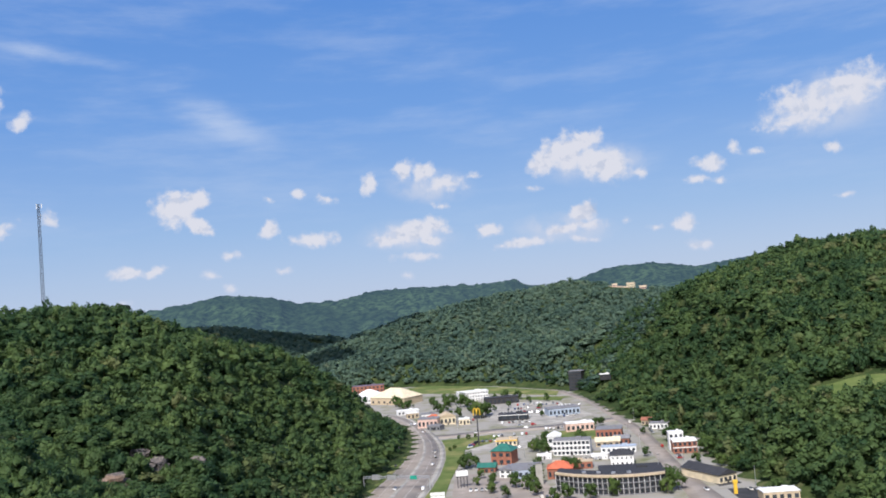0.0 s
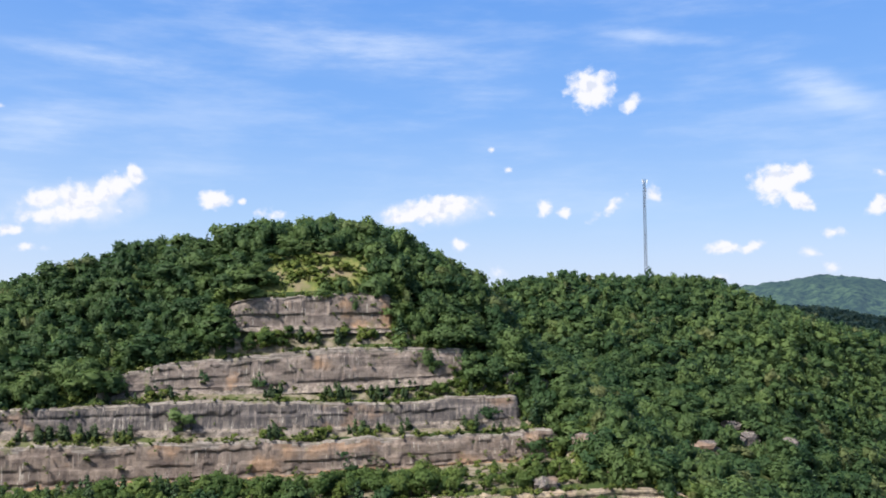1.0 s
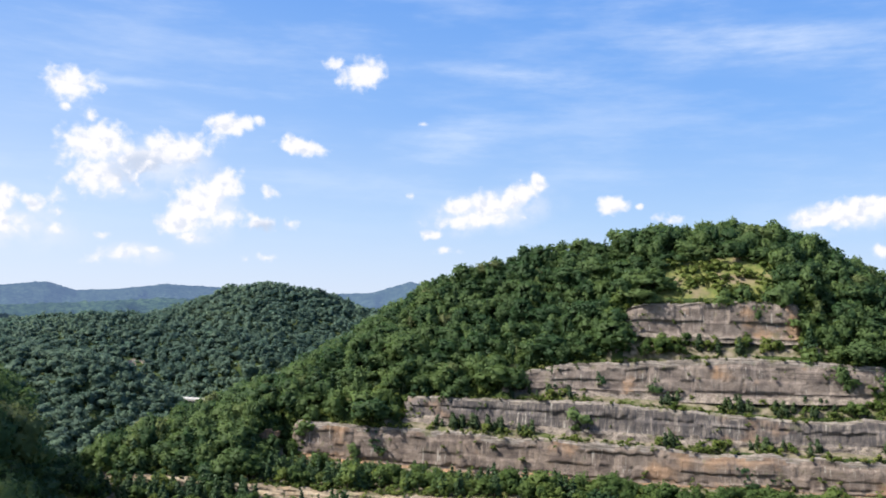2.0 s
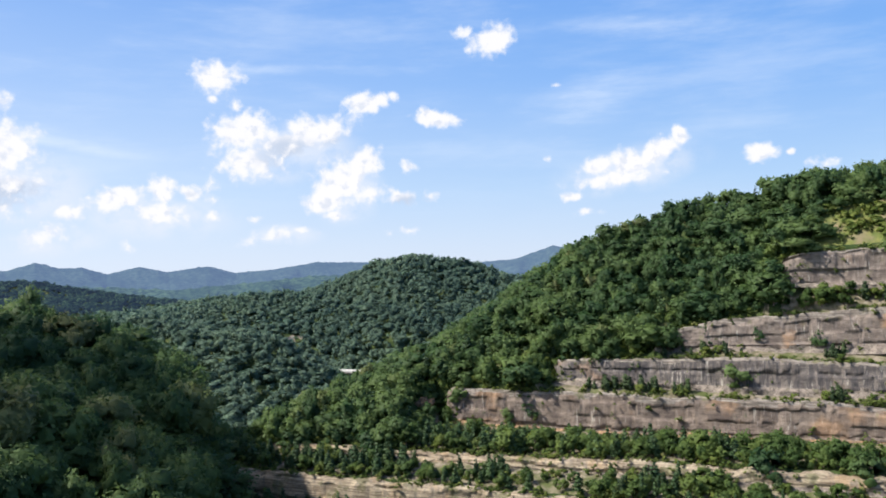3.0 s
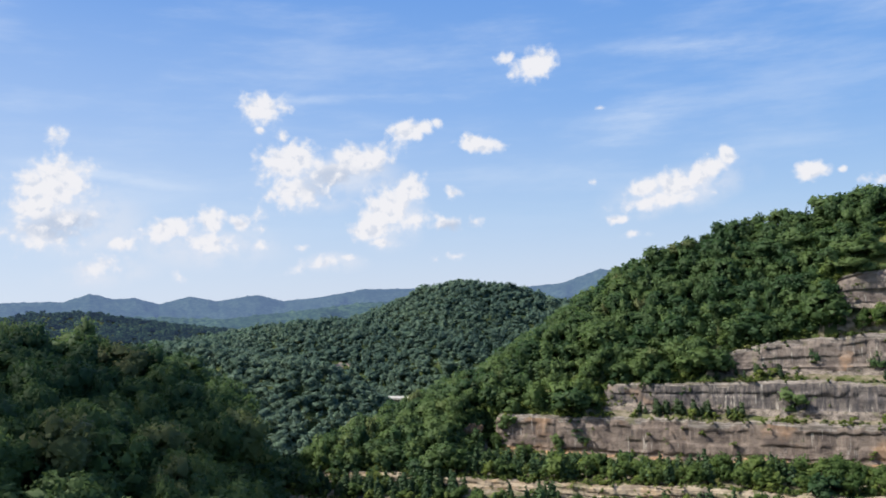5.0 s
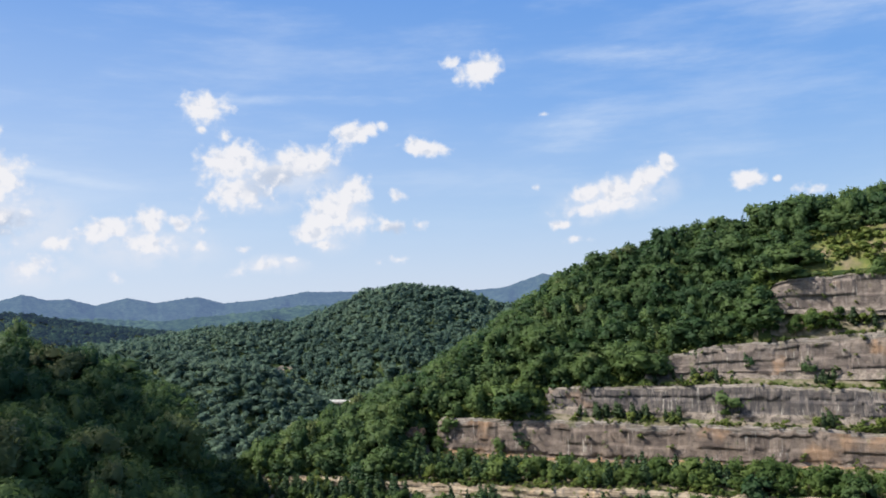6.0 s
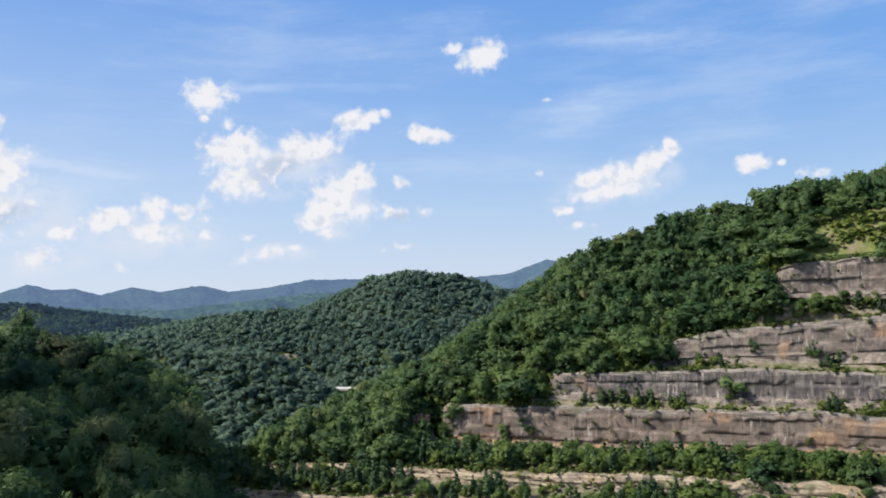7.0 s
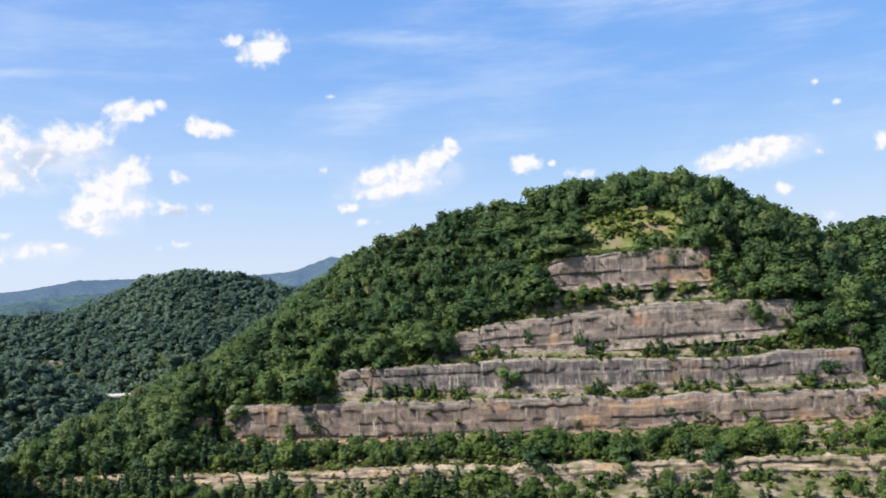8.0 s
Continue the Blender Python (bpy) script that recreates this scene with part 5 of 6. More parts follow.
def face_scrub(name, seed):
    """Grass tufts and bushes rooted along the broken lips and in cracks of the faces."""
    r = np.random.default_rng(seed)
    protos = [crown(r, "round", 3, 30, 0.14) for _ in range(5)]
    at, tall = [], []
    for k_level, ((n, _), (_, _, u0, u1)) in enumerate(zip(LEVELS, ZONES)):
        m = int((u1 - u0) * 1.5)
        u = r.uniform(u0 - 3, u1 + 3, m)
        keep = fbm(u, u * 0, 12, 3, seed + int(n)) > r.uniform(-0.6, 0.3, m)
        lip = level(k_level, u)[1]
        x, y = from_quarry(u, n + r.uniform(0.2, 5.0, m))
        at.append(np.stack([x, y, np.minimum(lip - r.uniform(0.1, 0.7, m), natural_hill(u, np.full(m, n + 1.5)))], -1)[keep])
        tall.append(r.uniform(0.5, 1.9, keep.sum()))
        m = int((u1 - u0) * 0.7)
        u = r.uniform(u0 + 3, u1 - 3, m)
        edge = np.minimum(u - u0, u1 - u)
        k = r.beta(0.8, 1.3, m)
        foot, lip = level(k_level, u)
        keep = (r.random(m) < np.clip(1.3 - edge / 22, 0.25, 1)) & (foot + k * (lip - foot) < natural_hill(u, np.full(m, n + 1.5)) - 1)
        x, y = from_quarry(u, n - 2.3 + k * 1.7)
        at.append(np.stack([x, y, foot + k * (lip - foot) - 0.4], -1)[keep])
        tall.append(r.uniform(0.7, 2.0, keep.sum()))
    at, tall = np.concatenate(at), np.concatenate(tall)
    stand(name, r, at, tall, tall * r.uniform(1.0, 2.2, len(at)), r.random(len(at)), protos, SHRUB, "olive scrub and grass tufts clinging to the rock faces")


face_scrub("face_scrub", 107)
brush("bench_pines", 90, [(70, 216, 281, 300), (120, 216, 283, 302), (60, 236, 258, 272), (120, 240, 258, 273), (-120, 60, 241, 252), (40, 244, 241, 252)], 6.0, PINE, "dark green young pines crowding the benches", 108, PINES)
brush("bench_thickets", 100, [(-105, 60, 281, 300), (-40, 110, 283, 300), (60, 150, 281, 300), (-112, 60, 258, 272), (20, 160, 257, 268)], 4.8, YOUNG_LEAF, "bright green young broadleaf trees crowding the wide benches", 104, NEAR)
brush("bench_end_thickets", 34, [(s - 5, s + 12, at - 3, at + 6) if s > 20 else (s - 12, s + 5, at - 3, at + 6) for (at, _), z in zip(LEVELS, ZONES) for s in z[2:]], 5.5, YOUNG_LEAF, "green thickets at the ends of the rock faces", 105, NEAR)
brush("clearing_scrub", 240, [(-19, 29, 356.5, 377)], 3.0, SHRUB, "yellow-green scrub on the hilltop clearing", 103)


# ---------------------------------------------------------------- outcrops in the woods
def outcrop(az, d, size, seed):
    r = np.random.default_rng(seed)
    x, y = plan(az, d)
    z = float(land(np.array([x]), np.array([y]))[0])
    thing = place("rock_outcrop", x, y, z + 0.4, radians(az), "weathered grey rock outcrop among the trees", "rock outcrop", "outcrops in the woods")
    for k in range(6):
        w = size * r.uniform(0.35, 0.8)
        bm = bmesh.new()
        made = bmesh.ops.create_icosphere(bm, subdivisions=2, radius=1.0)["verts"]
        for v in made:
            c = v.co.copy()
            v.co = c * (1 + 0.55 * noise.noise(c * 1.9 + Vector((seed, k, 0)))) / max(abs(c.x), abs(c.y), abs(c.z)) ** 0.85
        m = Matrix.Translation((r.uniform(-.6, .6) * size, r.uniform(-.3, .3) * size, r.uniform(-.1, .35) * size)) @ Euler((r.uniform(-.3, .3), r.uniform(-.3, .3), r.uniform(0, 6))).to_matrix().to_4x4() @ Matrix.Diagonal((w, w * .7, w * .6, 1))
        bmesh.ops.transform(bm, verts=made, matrix=m)
        part("boulder", bm, RUST_RUBBLE if az > 60 else WET_ROCK, thing)


for k, (az, d, size) in enumerate(OUTCROPS):
    outcrop(az, d, size, 120 + k)

# ---------------------------------------------------------------- roads and lots on the valley floor
def strip(name, left, right, mat, z, label, category, kind="structure", sub=6):
    """A road between two edge lines, drawn out smoothly."""
    def smooth(pts):
        pts = np.array(pts, float)
        t = np.r_[0, np.cumsum(np.hypot(*np.diff(pts, axis=0).T))]
        tt = np.linspace(0, t[-1], (len(pts) - 1) * sub + 1)
        p = np.stack([np.interp(tt, t, pts[:, k]) for k in (0, 1)], 1)
        for _ in range(6):
            p[1:-1] = (p[:-2] + 2 * p[1:-1] + p[2:]) / 4
        return p
    a, b = smooth(left), smooth(right)
    m = min(len(a), len(b))
    a, b = a[np.linspace(0, len(a) - 1, m).astype(int)], b[np.linspace(0, len(b) - 1, m).astype(int)]
    v = np.concatenate([np.c_[a, np.full(m, z)], np.c_[b, np.full(m, z)], np.c_[a, np.full(m, -0.2)], np.c_[b, np.full(m, -0.2)]])
    k = np.arange(m - 1)[:, None]
    f = np.concatenate([k + [0, m, m + 1, 1], k + [2 * m, 0, 1, 2 * m + 1], k + [m, 3 * m, 3 * m + 1, m + 1]])
    return tagged(new(name, mesh_of(name, v, f, mat)), label, category, kind=kind)


def sheet(name, outline, mat, z, label, category, kind="structure"):
    bm = bmesh.new()
    top = bm.faces.new([bm.verts.new((x, y, z)) for x, y in outline])
    if top.normal.z < 0 or top.calc_area() and top.normal.length == 0:
        top.normal_flip()
    side = bmesh.ops.extrude_face_region(bm, geom=[top])["geom"]
    for v in [g for g in side if isinstance(g, bmesh.types.BMVert)]:
        v.co.z = -0.3
    bmesh.ops.recalc_face_normals(bm, faces=bm.faces)
    ob = part(name, bm, mat, None, label)
    return tagged(ob, category=category, kind=kind)


sheet("town_ground", [(-75, 430), (-62, 520), (-58, 640), (-52, 760), (-62, 860), (-140, 1000), (-150, 1180), (-60, 1230), (60, 1150), (135, 1040), (165, 960), (190, 760), (195, 640), (205, 520), (230, 430)], PATCHY, 0.30, "patchy grass and gravel ground of the town", "lots")
HWY_L = [(-66, 440), (-59.2, 540), (-55.9, 562), (-46.2, 611), (-38.6, 659), (-35.3, 706), (-35.9, 762), (-39.8, 802), (-45.3, 850), (-70, 930), (-110, 990)]
HWY_R = [(-34, 440), (-27, 529), (-21.9, 561), (-15.9, 604), (-11.9, 658), (-11.9, 707), (-15.8, 751), (-20.0, 778), (-30.4, 835), (-50, 915), (-92, 975)]
strip("road_1", HWY_L, HWY_R, ASPHALT, 0.50, "grey four-lane road curving past the hill", "road")


def between(f):
    return [((a[0] * (1 - f) + b[0] * f), (a[1] * (1 - f) + b[1] * f)) for a, b in zip(HWY_L, HWY_R)]


strip("trim_median", between(0.45), between(0.55), CONCRETE, 0.56, "tan painted median of the four-lane road", "median")
for f in (0.03, 0.24, 0.76, 0.97):
    strip("trim_lane_line", between(f - 0.0035), between(f + 0.0035), STRIPE, 0.545, "white painted lane line", "lane line")
strip("pavement", HWY_R, [(x + 4.0, y) for x, y in HWY_R], CONCRETE, 0.62, "pale concrete shoulder along the road", "shoulder")
strip("verge_1", [(x - 7, y) for x, y in HWY_L[:8]], HWY_L[:8], LAWN, 0.58, "green grass verge at the foot of the hill", "verge")
sheet("verge_2", [(-30, 440), (-22, 528), (-16.4, 561), (-11, 604), (-7.2, 658), (-7.2, 707), (-10.5, 748), (-3, 748), (35, 756), (38, 742), (31, 716), (8, 690), (2, 631), (-4, 585), (-8, 540), (-2, 440)], LAWN, 0.60, "broad green grass bank beside the road", "verge")
RR_L = [(124, 430), (125.2, 477), (130.6, 526), (136, 596), (141.9, 662), (145.8, 739), (144, 820), (141, 922), (132, 992), (118, 1060)]
RR_R = [(143, 430), (143.7, 470), (143.9, 528), (146.4, 591), (152.3, 656), (156.5, 724), (154.5, 794), (150.7, 907), (142, 986), (128, 1056)]
strip("road_2", RR_L, RR_R, ASPHALT, 0.48, "grey town road along the hill foot", "road")
strip("road_3", [(-20, 776), (-1.5, 774), (39.7, 788), (78, 782), (100, 786), (146, 800)], [(-17, 758), (-1.8, 756), (39, 766), (76, 762), (97, 766), (148, 780)], ASPHALT, 0.47, "grey cross street between the lots", "road")
sheet("lot_1", [(32, 846), (43, 948), (88, 968), (119, 923), (132, 830), (100, 795), (49, 795)], CONCRETE, 0.42, "pale paved shopping-centre car park", "car park")
sheet("lot_2", [(-4, 530), (-1, 606), (54, 563), (62, 500), (-2, 500)], ASPHALT, 0.43, "grey paved lot beside the grass bank", "car park")
sheet("lot_3", [(148, 545), (160, 548), (164, 512), (150, 508)], DARK_ASPHALT, 0.55, "freshly paved black car park", "car park")
sheet("lot_4", [(152, 500), (176, 496), (190, 470), (150, 468)], DARK_ASPHALT, 0.55, "dark paved lot beside the yellow store", "car park")
sheet("lot_5", [(8, 690), (14, 736), (30, 742), (68, 738), (66, 680), (28, 677)], CONCRETE, 0.42, "pale paved restaurant car park", "car park")
sheet("lot_6", [(-30, 468), (-6, 468), (-4, 498), (60, 498), (118, 470), (118, 440), (-30, 440)], DARK_ASPHALT, 0.44, "dark paved lot by the road", "car park")
sheet("field_1", [(-66, 1205), (-30, 1225), (60, 1140), (128, 1040), (120, 1000), (60, 1060), (-40, 1130)], LAWN, 0.58, "green playing field behind the town", "field")
sheet("field_2", [(60, 1010), (100, 1000), (128, 985), (118, 950), (80, 985)], LAWN, 0.46, "green lawn behind the stores", "lawn")
sheet("field_3", [(74, 750), (130, 742), (128, 700), (70, 690)], LAWN, 0.40, "patchy grass between the stores", "lawn")


# ---------------------------------------------------------------- buildings
def frame_of(p, q):
    """Middle, turn and width of a front wall that runs from p to q, the front facing the overlook."""
    p, q = Vector(p), Vector(q)
    return (p + q) / 2, math.atan2(q.y - p.y, q.x - p.x), (q - p).length


def building(name, label, p, q, depth, height, wall, roof, storeys=2, bays=4, shape="flat", trim=None, category="building", base=0.35, glass=None, pane=(0.55, 0.5)):
    mid, turn, w = frame_of(p, q)
    thing = place(name, mid.x, mid.y, base, turn, label, category)
    bm = bmesh.new()
    box(bm, (w, depth, height), (0, depth / 2, 0))
    part("wall", bm, wall, thing)
    bm = bmesh.new()
    if shape == "flat":
        box(bm, (w + 0.5, depth + 0.5, 0.45), (0, depth / 2, height))
        box(bm, (w * 0.16, depth * 0.16, 1.3), (w * 0.18, depth * 0.6, height + 0.4))
    else:
        rise = depth * 0.28 if shape == "gable" else depth * 0.3
        along = shape == "gable"
        e = 0.7
        if along:
            pts = [(-w / 2 - e, -e, height), (w / 2 + e, -e, height), (w / 2 + e, depth + e, height), (-w / 2 - e, depth + e, height), (-w / 2 - e, depth / 2, height + rise), (w / 2 + e, depth / 2, height + rise)]
            faces = [(0, 1, 5, 4), (2, 3, 4, 5), (0, 4, 3), (1, 2, 5), (0, 3, 2, 1)]
        elif shape == "front":
            rise = w * 0.25
            pts = [(-w / 2 - e, -e, height), (w / 2 + e, -e, height), (w / 2 + e, depth + e, height), (-w / 2 - e, depth + e, height), (0, -e, height + rise), (0, depth + e, height + rise)]
            faces = [(0, 4, 5, 3), (1, 2, 5, 4), (0, 1, 4), (2, 3, 5), (0, 3, 2, 1)]
        else:  # hipped
            pts = [(-w / 2 - e, -e, height), (w / 2 + e, -e, height), (w / 2 + e, depth + e, height), (-w / 2 - e, depth + e, height), (-w * 0.15, depth / 2, height + rise), (w * 0.15, depth / 2, height + rise)]
            faces = [(0, 1, 5, 4), (2, 3, 4, 5), (0, 4, 3), (1, 2, 5), (0, 3, 2, 1)]
        vs = [bm.verts.new(c) for c in pts]
        for f in faces:
            bm.faces.new([vs[i] for i in f])
        bmesh.ops.recalc_face_normals(bm, faces=bm.faces)
    part("roof", bm, roof, thing)
    if trim:
        bm = bmesh.new()
        for s in range(1, storeys + 1):
            box(bm, (w + 0.9, 0.5, 0.55), (0, -0.3, height * s / storeys - 0.55))
        part("trim", bm, trim, thing)
    step, tall = w / bays, height / storeys
    bm = bmesh.new()
    box(bm, (step * pane[0], 0.25, tall * pane[1]))
    shared = bpy.data.meshes.new("window")
    bm.to_mesh(shared)
    bm.free()
    shared.materials.append(glass or GLASS)
    for s in range(storeys):
        for b in range(bays):
            ob = new("window", shared)
            ob.parent = thing
            ob.location = (-w / 2 + step * (b + 0.5), -0.06, tall * s + tall * 0.22)
        if s == 0 and bays > 2:
            dm = bmesh.new()
            box(dm, (1.3, 0.3, 2.2), (step * 0.5 - step * 0.5, -0.1, 0))
            part("door", dm, DARK_WALL, thing)
    return thing


building("tower_building", "dark glass office tower at the hill foot", (139, 1028), (153, 1021), 13, 23, DARK_WALL, GREY_ROOF, 7, 6, pane=(0.8, 0.6), category="office tower")
building("motel", "white three-storey motel with long balconies", (70.9, 639), (96.5, 632), 13, 10.5, WHITE, GREY_ROOF, 3, 9, "flat", WHITE, "motel", pane=(0.7, 0.6))
building("motel_wing", "white gabled wing beside the motel", (69, 656), (78, 654), 14, 11, WHITE, WHITE, 2, 2, "front", category="house")
building("pink_store", "pink stucco store with a flat roof", (94.5, 739), (118, 739), 12, 6.5, PINK, WHITE, 1, 6, category="store")
building("brick_store", "red brick store with a grey roof", (111.6, 695), (131, 690), 18, 7, BRICK, GREY_ROOF, 1, 6, category="store")
building("tan_house", "tan house with a low gabled roof", (105.6, 661), (123, 658), 10, 3.6, TAN, CREAM, 1, 4, "gable", category="house")
building("long_store", "long white store with a blue-grey roof", (105, 635), (129, 630), 8, 4.0, WHITE, BLUE_GREY, 1, 7, category="store")
building("white_shop", "white two-storey shop with a black roof", (102.8, 588), (117.5, 585), 11, 7.0, WHITE, BLACK_ROOF, 2, 5, "hip", category="shop", pane=(0.3, 0.4))
building("orange_restaurant", "brick restaurant with an orange-red roof", (57.5, 562), (73, 559), 13, 6.5, BRICK, RED_ROOF, 1, 5, "hip", category="restaurant")
building("low_brick_row", "low brown brick row behind the restaurant", (64, 590), (90, 585), 8, 4.5, BRICK, TAN, 1, 6, category="store")
building("green_roof_brick", "square brick building with a green metal roof", (25, 624), (39, 618), 14, 9.5, BRICK, GREEN_ROOF, 2, 3, "hip", category="building")
building("low_green_roof", "low brick building with a green metal roof", (14.4, 600), (26, 597), 9, 3.4, BRICK, GREEN_ROOF, 1, 3, "gable", category="building")
building("white_house", "small white house with a porch", (28, 578), (35.2, 575.6), 10, 5.0, WHITE, GREY_ROOF, 2, 2, "front", category="house")
building("grey_roof_store", "store with a broad dark grey roof", (35.5, 570), (54, 569), 22, 5.5, BLUE_GREY, GREY_ROOF, 1, 5, category="store")
building("fast_food_restaurant", "tan fast-food restaurant with yellow roof beams", (32.5, 697), (49, 694), 12, 4.5, CREAM, TAN, 1, 5, "flat", YELLOW, "restaurant")
building("arena", "tan hall with a shallow pale roof", (-96, 1052), (-54, 1020), 34, 8, TAN, CREAM, 1, 6, "hip", category="hall", pane=(0.3, 0.3))
building("arena_annex", "white hall with a rounded pale roof", (-118, 1085), (-96, 1065), 24, 8, WHITE, WHITE, 1, 4, "hip", category="hall", pane=(0.3, 0.3))
building("school", "long low building with a dull purple roof", (-133, 1196), (-90, 1196), 16, 9, BRICK, PURPLE, 2, 8, category="school")
building("white_strip", "long low white store", (-57, 930), (-34.7, 935), 10, 4.3, WHITE, WHITE, 1, 6, category="store")
building("tan_store", "tan stucco store with a flat roof", (-32.8, 826), (-14.2, 823), 15, 8.0, PINK, GREY_ROOF, 1, 5, category="store")
building("tan_store_wing", "cream store with a pink front", (-12, 836), (3, 838), 14, 7.5, CREAM, TAN, 1, 4, "front", category="store")
building("small_restaurant", "small white restaurant with a red roof", (-24, 858), (-12, 858), 9, 5, WHITE, RED_ROOF, 1, 3, "hip", category="restaurant")
building("white_hotel", "white three-storey hotel with rows of windows", (8.7, 1006), (43.3, 1011), 14, 10.5, WHITE, WHITE, 3, 11, category="hotel", pane=(0.5, 0.45))
building("dark_store", "long dark store under the back lawn", (36, 963), (73.7, 963), 15, 6.5, DARK_WALL, BLACK_ROOF, 1, 8, category="store")
building("car_dealer", "black car showroom with a flat roof", (43, 832), (70.7, 828), 14, 5.5, DARK_WALL, BLACK_ROOF, 1, 7, "flat", WHITE, "showroom", pane=(0.8, 0.6))
building("strip_mall", "grey strip mall with a dark roof", (92, 838), (122, 842), 18, 6.5, BLUE_GREY, GREY_ROOF, 1, 8, "flat", category="strip mall")
building("striped_store", "three-tier store with red and white bands", (151, 612), (167, 610), 12, 8.5, BRICK, WHITE, 2, 5, "flat", WHITE, "store")
building("white_block", "white box storey behind the banded store", (152, 626), (162, 625), 8, 12, WHITE, WHITE, 3, 3, category="building")
building("hillfoot_stores", "low white and grey stores at the hill foot", (160, 722), (174, 716), 9, 4.5, WHITE, GREY_ROOF, 1, 5, category="store")
building("hillfoot_shop", "low brown shop by the town road", (159, 745), (167, 742), 8, 4.0, TAN, BRICK, 1, 3, "gable", category="shop")
building("yellow_store", "tan-yellow store with a long black gabled roof", (151, 512), (163, 517), 34, 5.0, CREAM, BLACK_ROOF, 1, 4, "front", category="store")
building("white_roof_store", "low store with a white flat roof", (160, 466), (179, 465), 10, 4.6, TAN, WHITE, 1, 5, category="store")
building("black_roof_hall", "wide low hall with a black roof", (-4, 478), (24, 474), 14, 4.0, DARK_WALL, BLACK_ROOF, 1, 6, category="hall")
building("red_roof_shop", "small shop with a red flat roof", (30, 474), (40, 473), 10, 4.5, BRICK, RED_ROOF, 1, 3, category="shop")
building("black_roof_block", "wide flat black-roofed hall behind the curved hotel", (88, 545), (127, 540), 26, 4.0, DARK_WALL, BLACK_ROOF, 1, 8, category="hall")
building("white_trailer_row", "row of white trailers parked end to end", (58, 630), (68, 628), 4, 3.2, WHITE, WHITE, 1, 4, category="trailer", pane=(0.2, 0.3))
building("white_cabin", "long white cabin on the gravel lot", (94, 614), (105, 611), 4, 3.4, WHITE, WHITE, 1, 4, category="cabin", pane=(0.2, 0.3))
building("brown_store", "small brown brick store with a pale roof", (-10, 856), (0, 856), 12, 6, BRICK, TAN, 1, 4, category="store")
building("low_dark_shop", "low dark shop in front of the pink store", (-24, 810), (-12, 804), 9, 4, GREY_ROOF, GREY_ROOF, 1, 4, category="shop")
building("corner_shop", "small cream shop at the street corner", (6, 828), (16, 828), 10, 5, CREAM, WHITE, 1, 3, category="shop")
building("back_street_shop", "white shop with a grey roof on the back street", (-30, 880), (-16, 882), 11, 5.5, WHITE, GREY_ROOF, 1, 4, category="shop")
building("back_street_store", "tan store on the back street", (-46, 900), (-34, 902), 10, 5, TAN, WHITE, 1, 3, category="store")
building("depot", "low red brick depot by the town road", (120, 668), (131, 664), 8, 4, BRICK, GREY_ROOF, 1, 3, "gable", category="depot")
building("hillside_house", "dark house with a pale flat roof in the hillside woods", plan(-9.7, 985), plan(-10.4, 985), 10, 6, DARK_WALL, WHITE, 2, 5, category="house", base=float(land(*plan(-10.05, 990))) + 4.0)
building("ridge_cottage", "small pink-walled house on the levelled ridge top", plan(-11.0, 1712), plan(-11.3, 1712), 9, 4, PINK, TAN, 1, 3, "gable", category="house", base=float(land(*plan(-11.1, 1716))) - 0.5)
building("ridge_barn", "pale barn on the levelled ridge top", plan(-12.7, 1716), plan(-13.1, 1716), 10, 4, PINK, TAN, 1, 3, "gable", category="barn", base=float(land(*plan(-12.9, 1720))) - 0.5)
building("ridge_house", "pale building on the levelled ridge top", plan(11.9 * -1, 1720), plan(-12.4, 1720), 10, 7, CREAM, TAN, 2, 5, "gable", category="house", base=float(land(*plan(-12.1, 1726))) - 0.5)


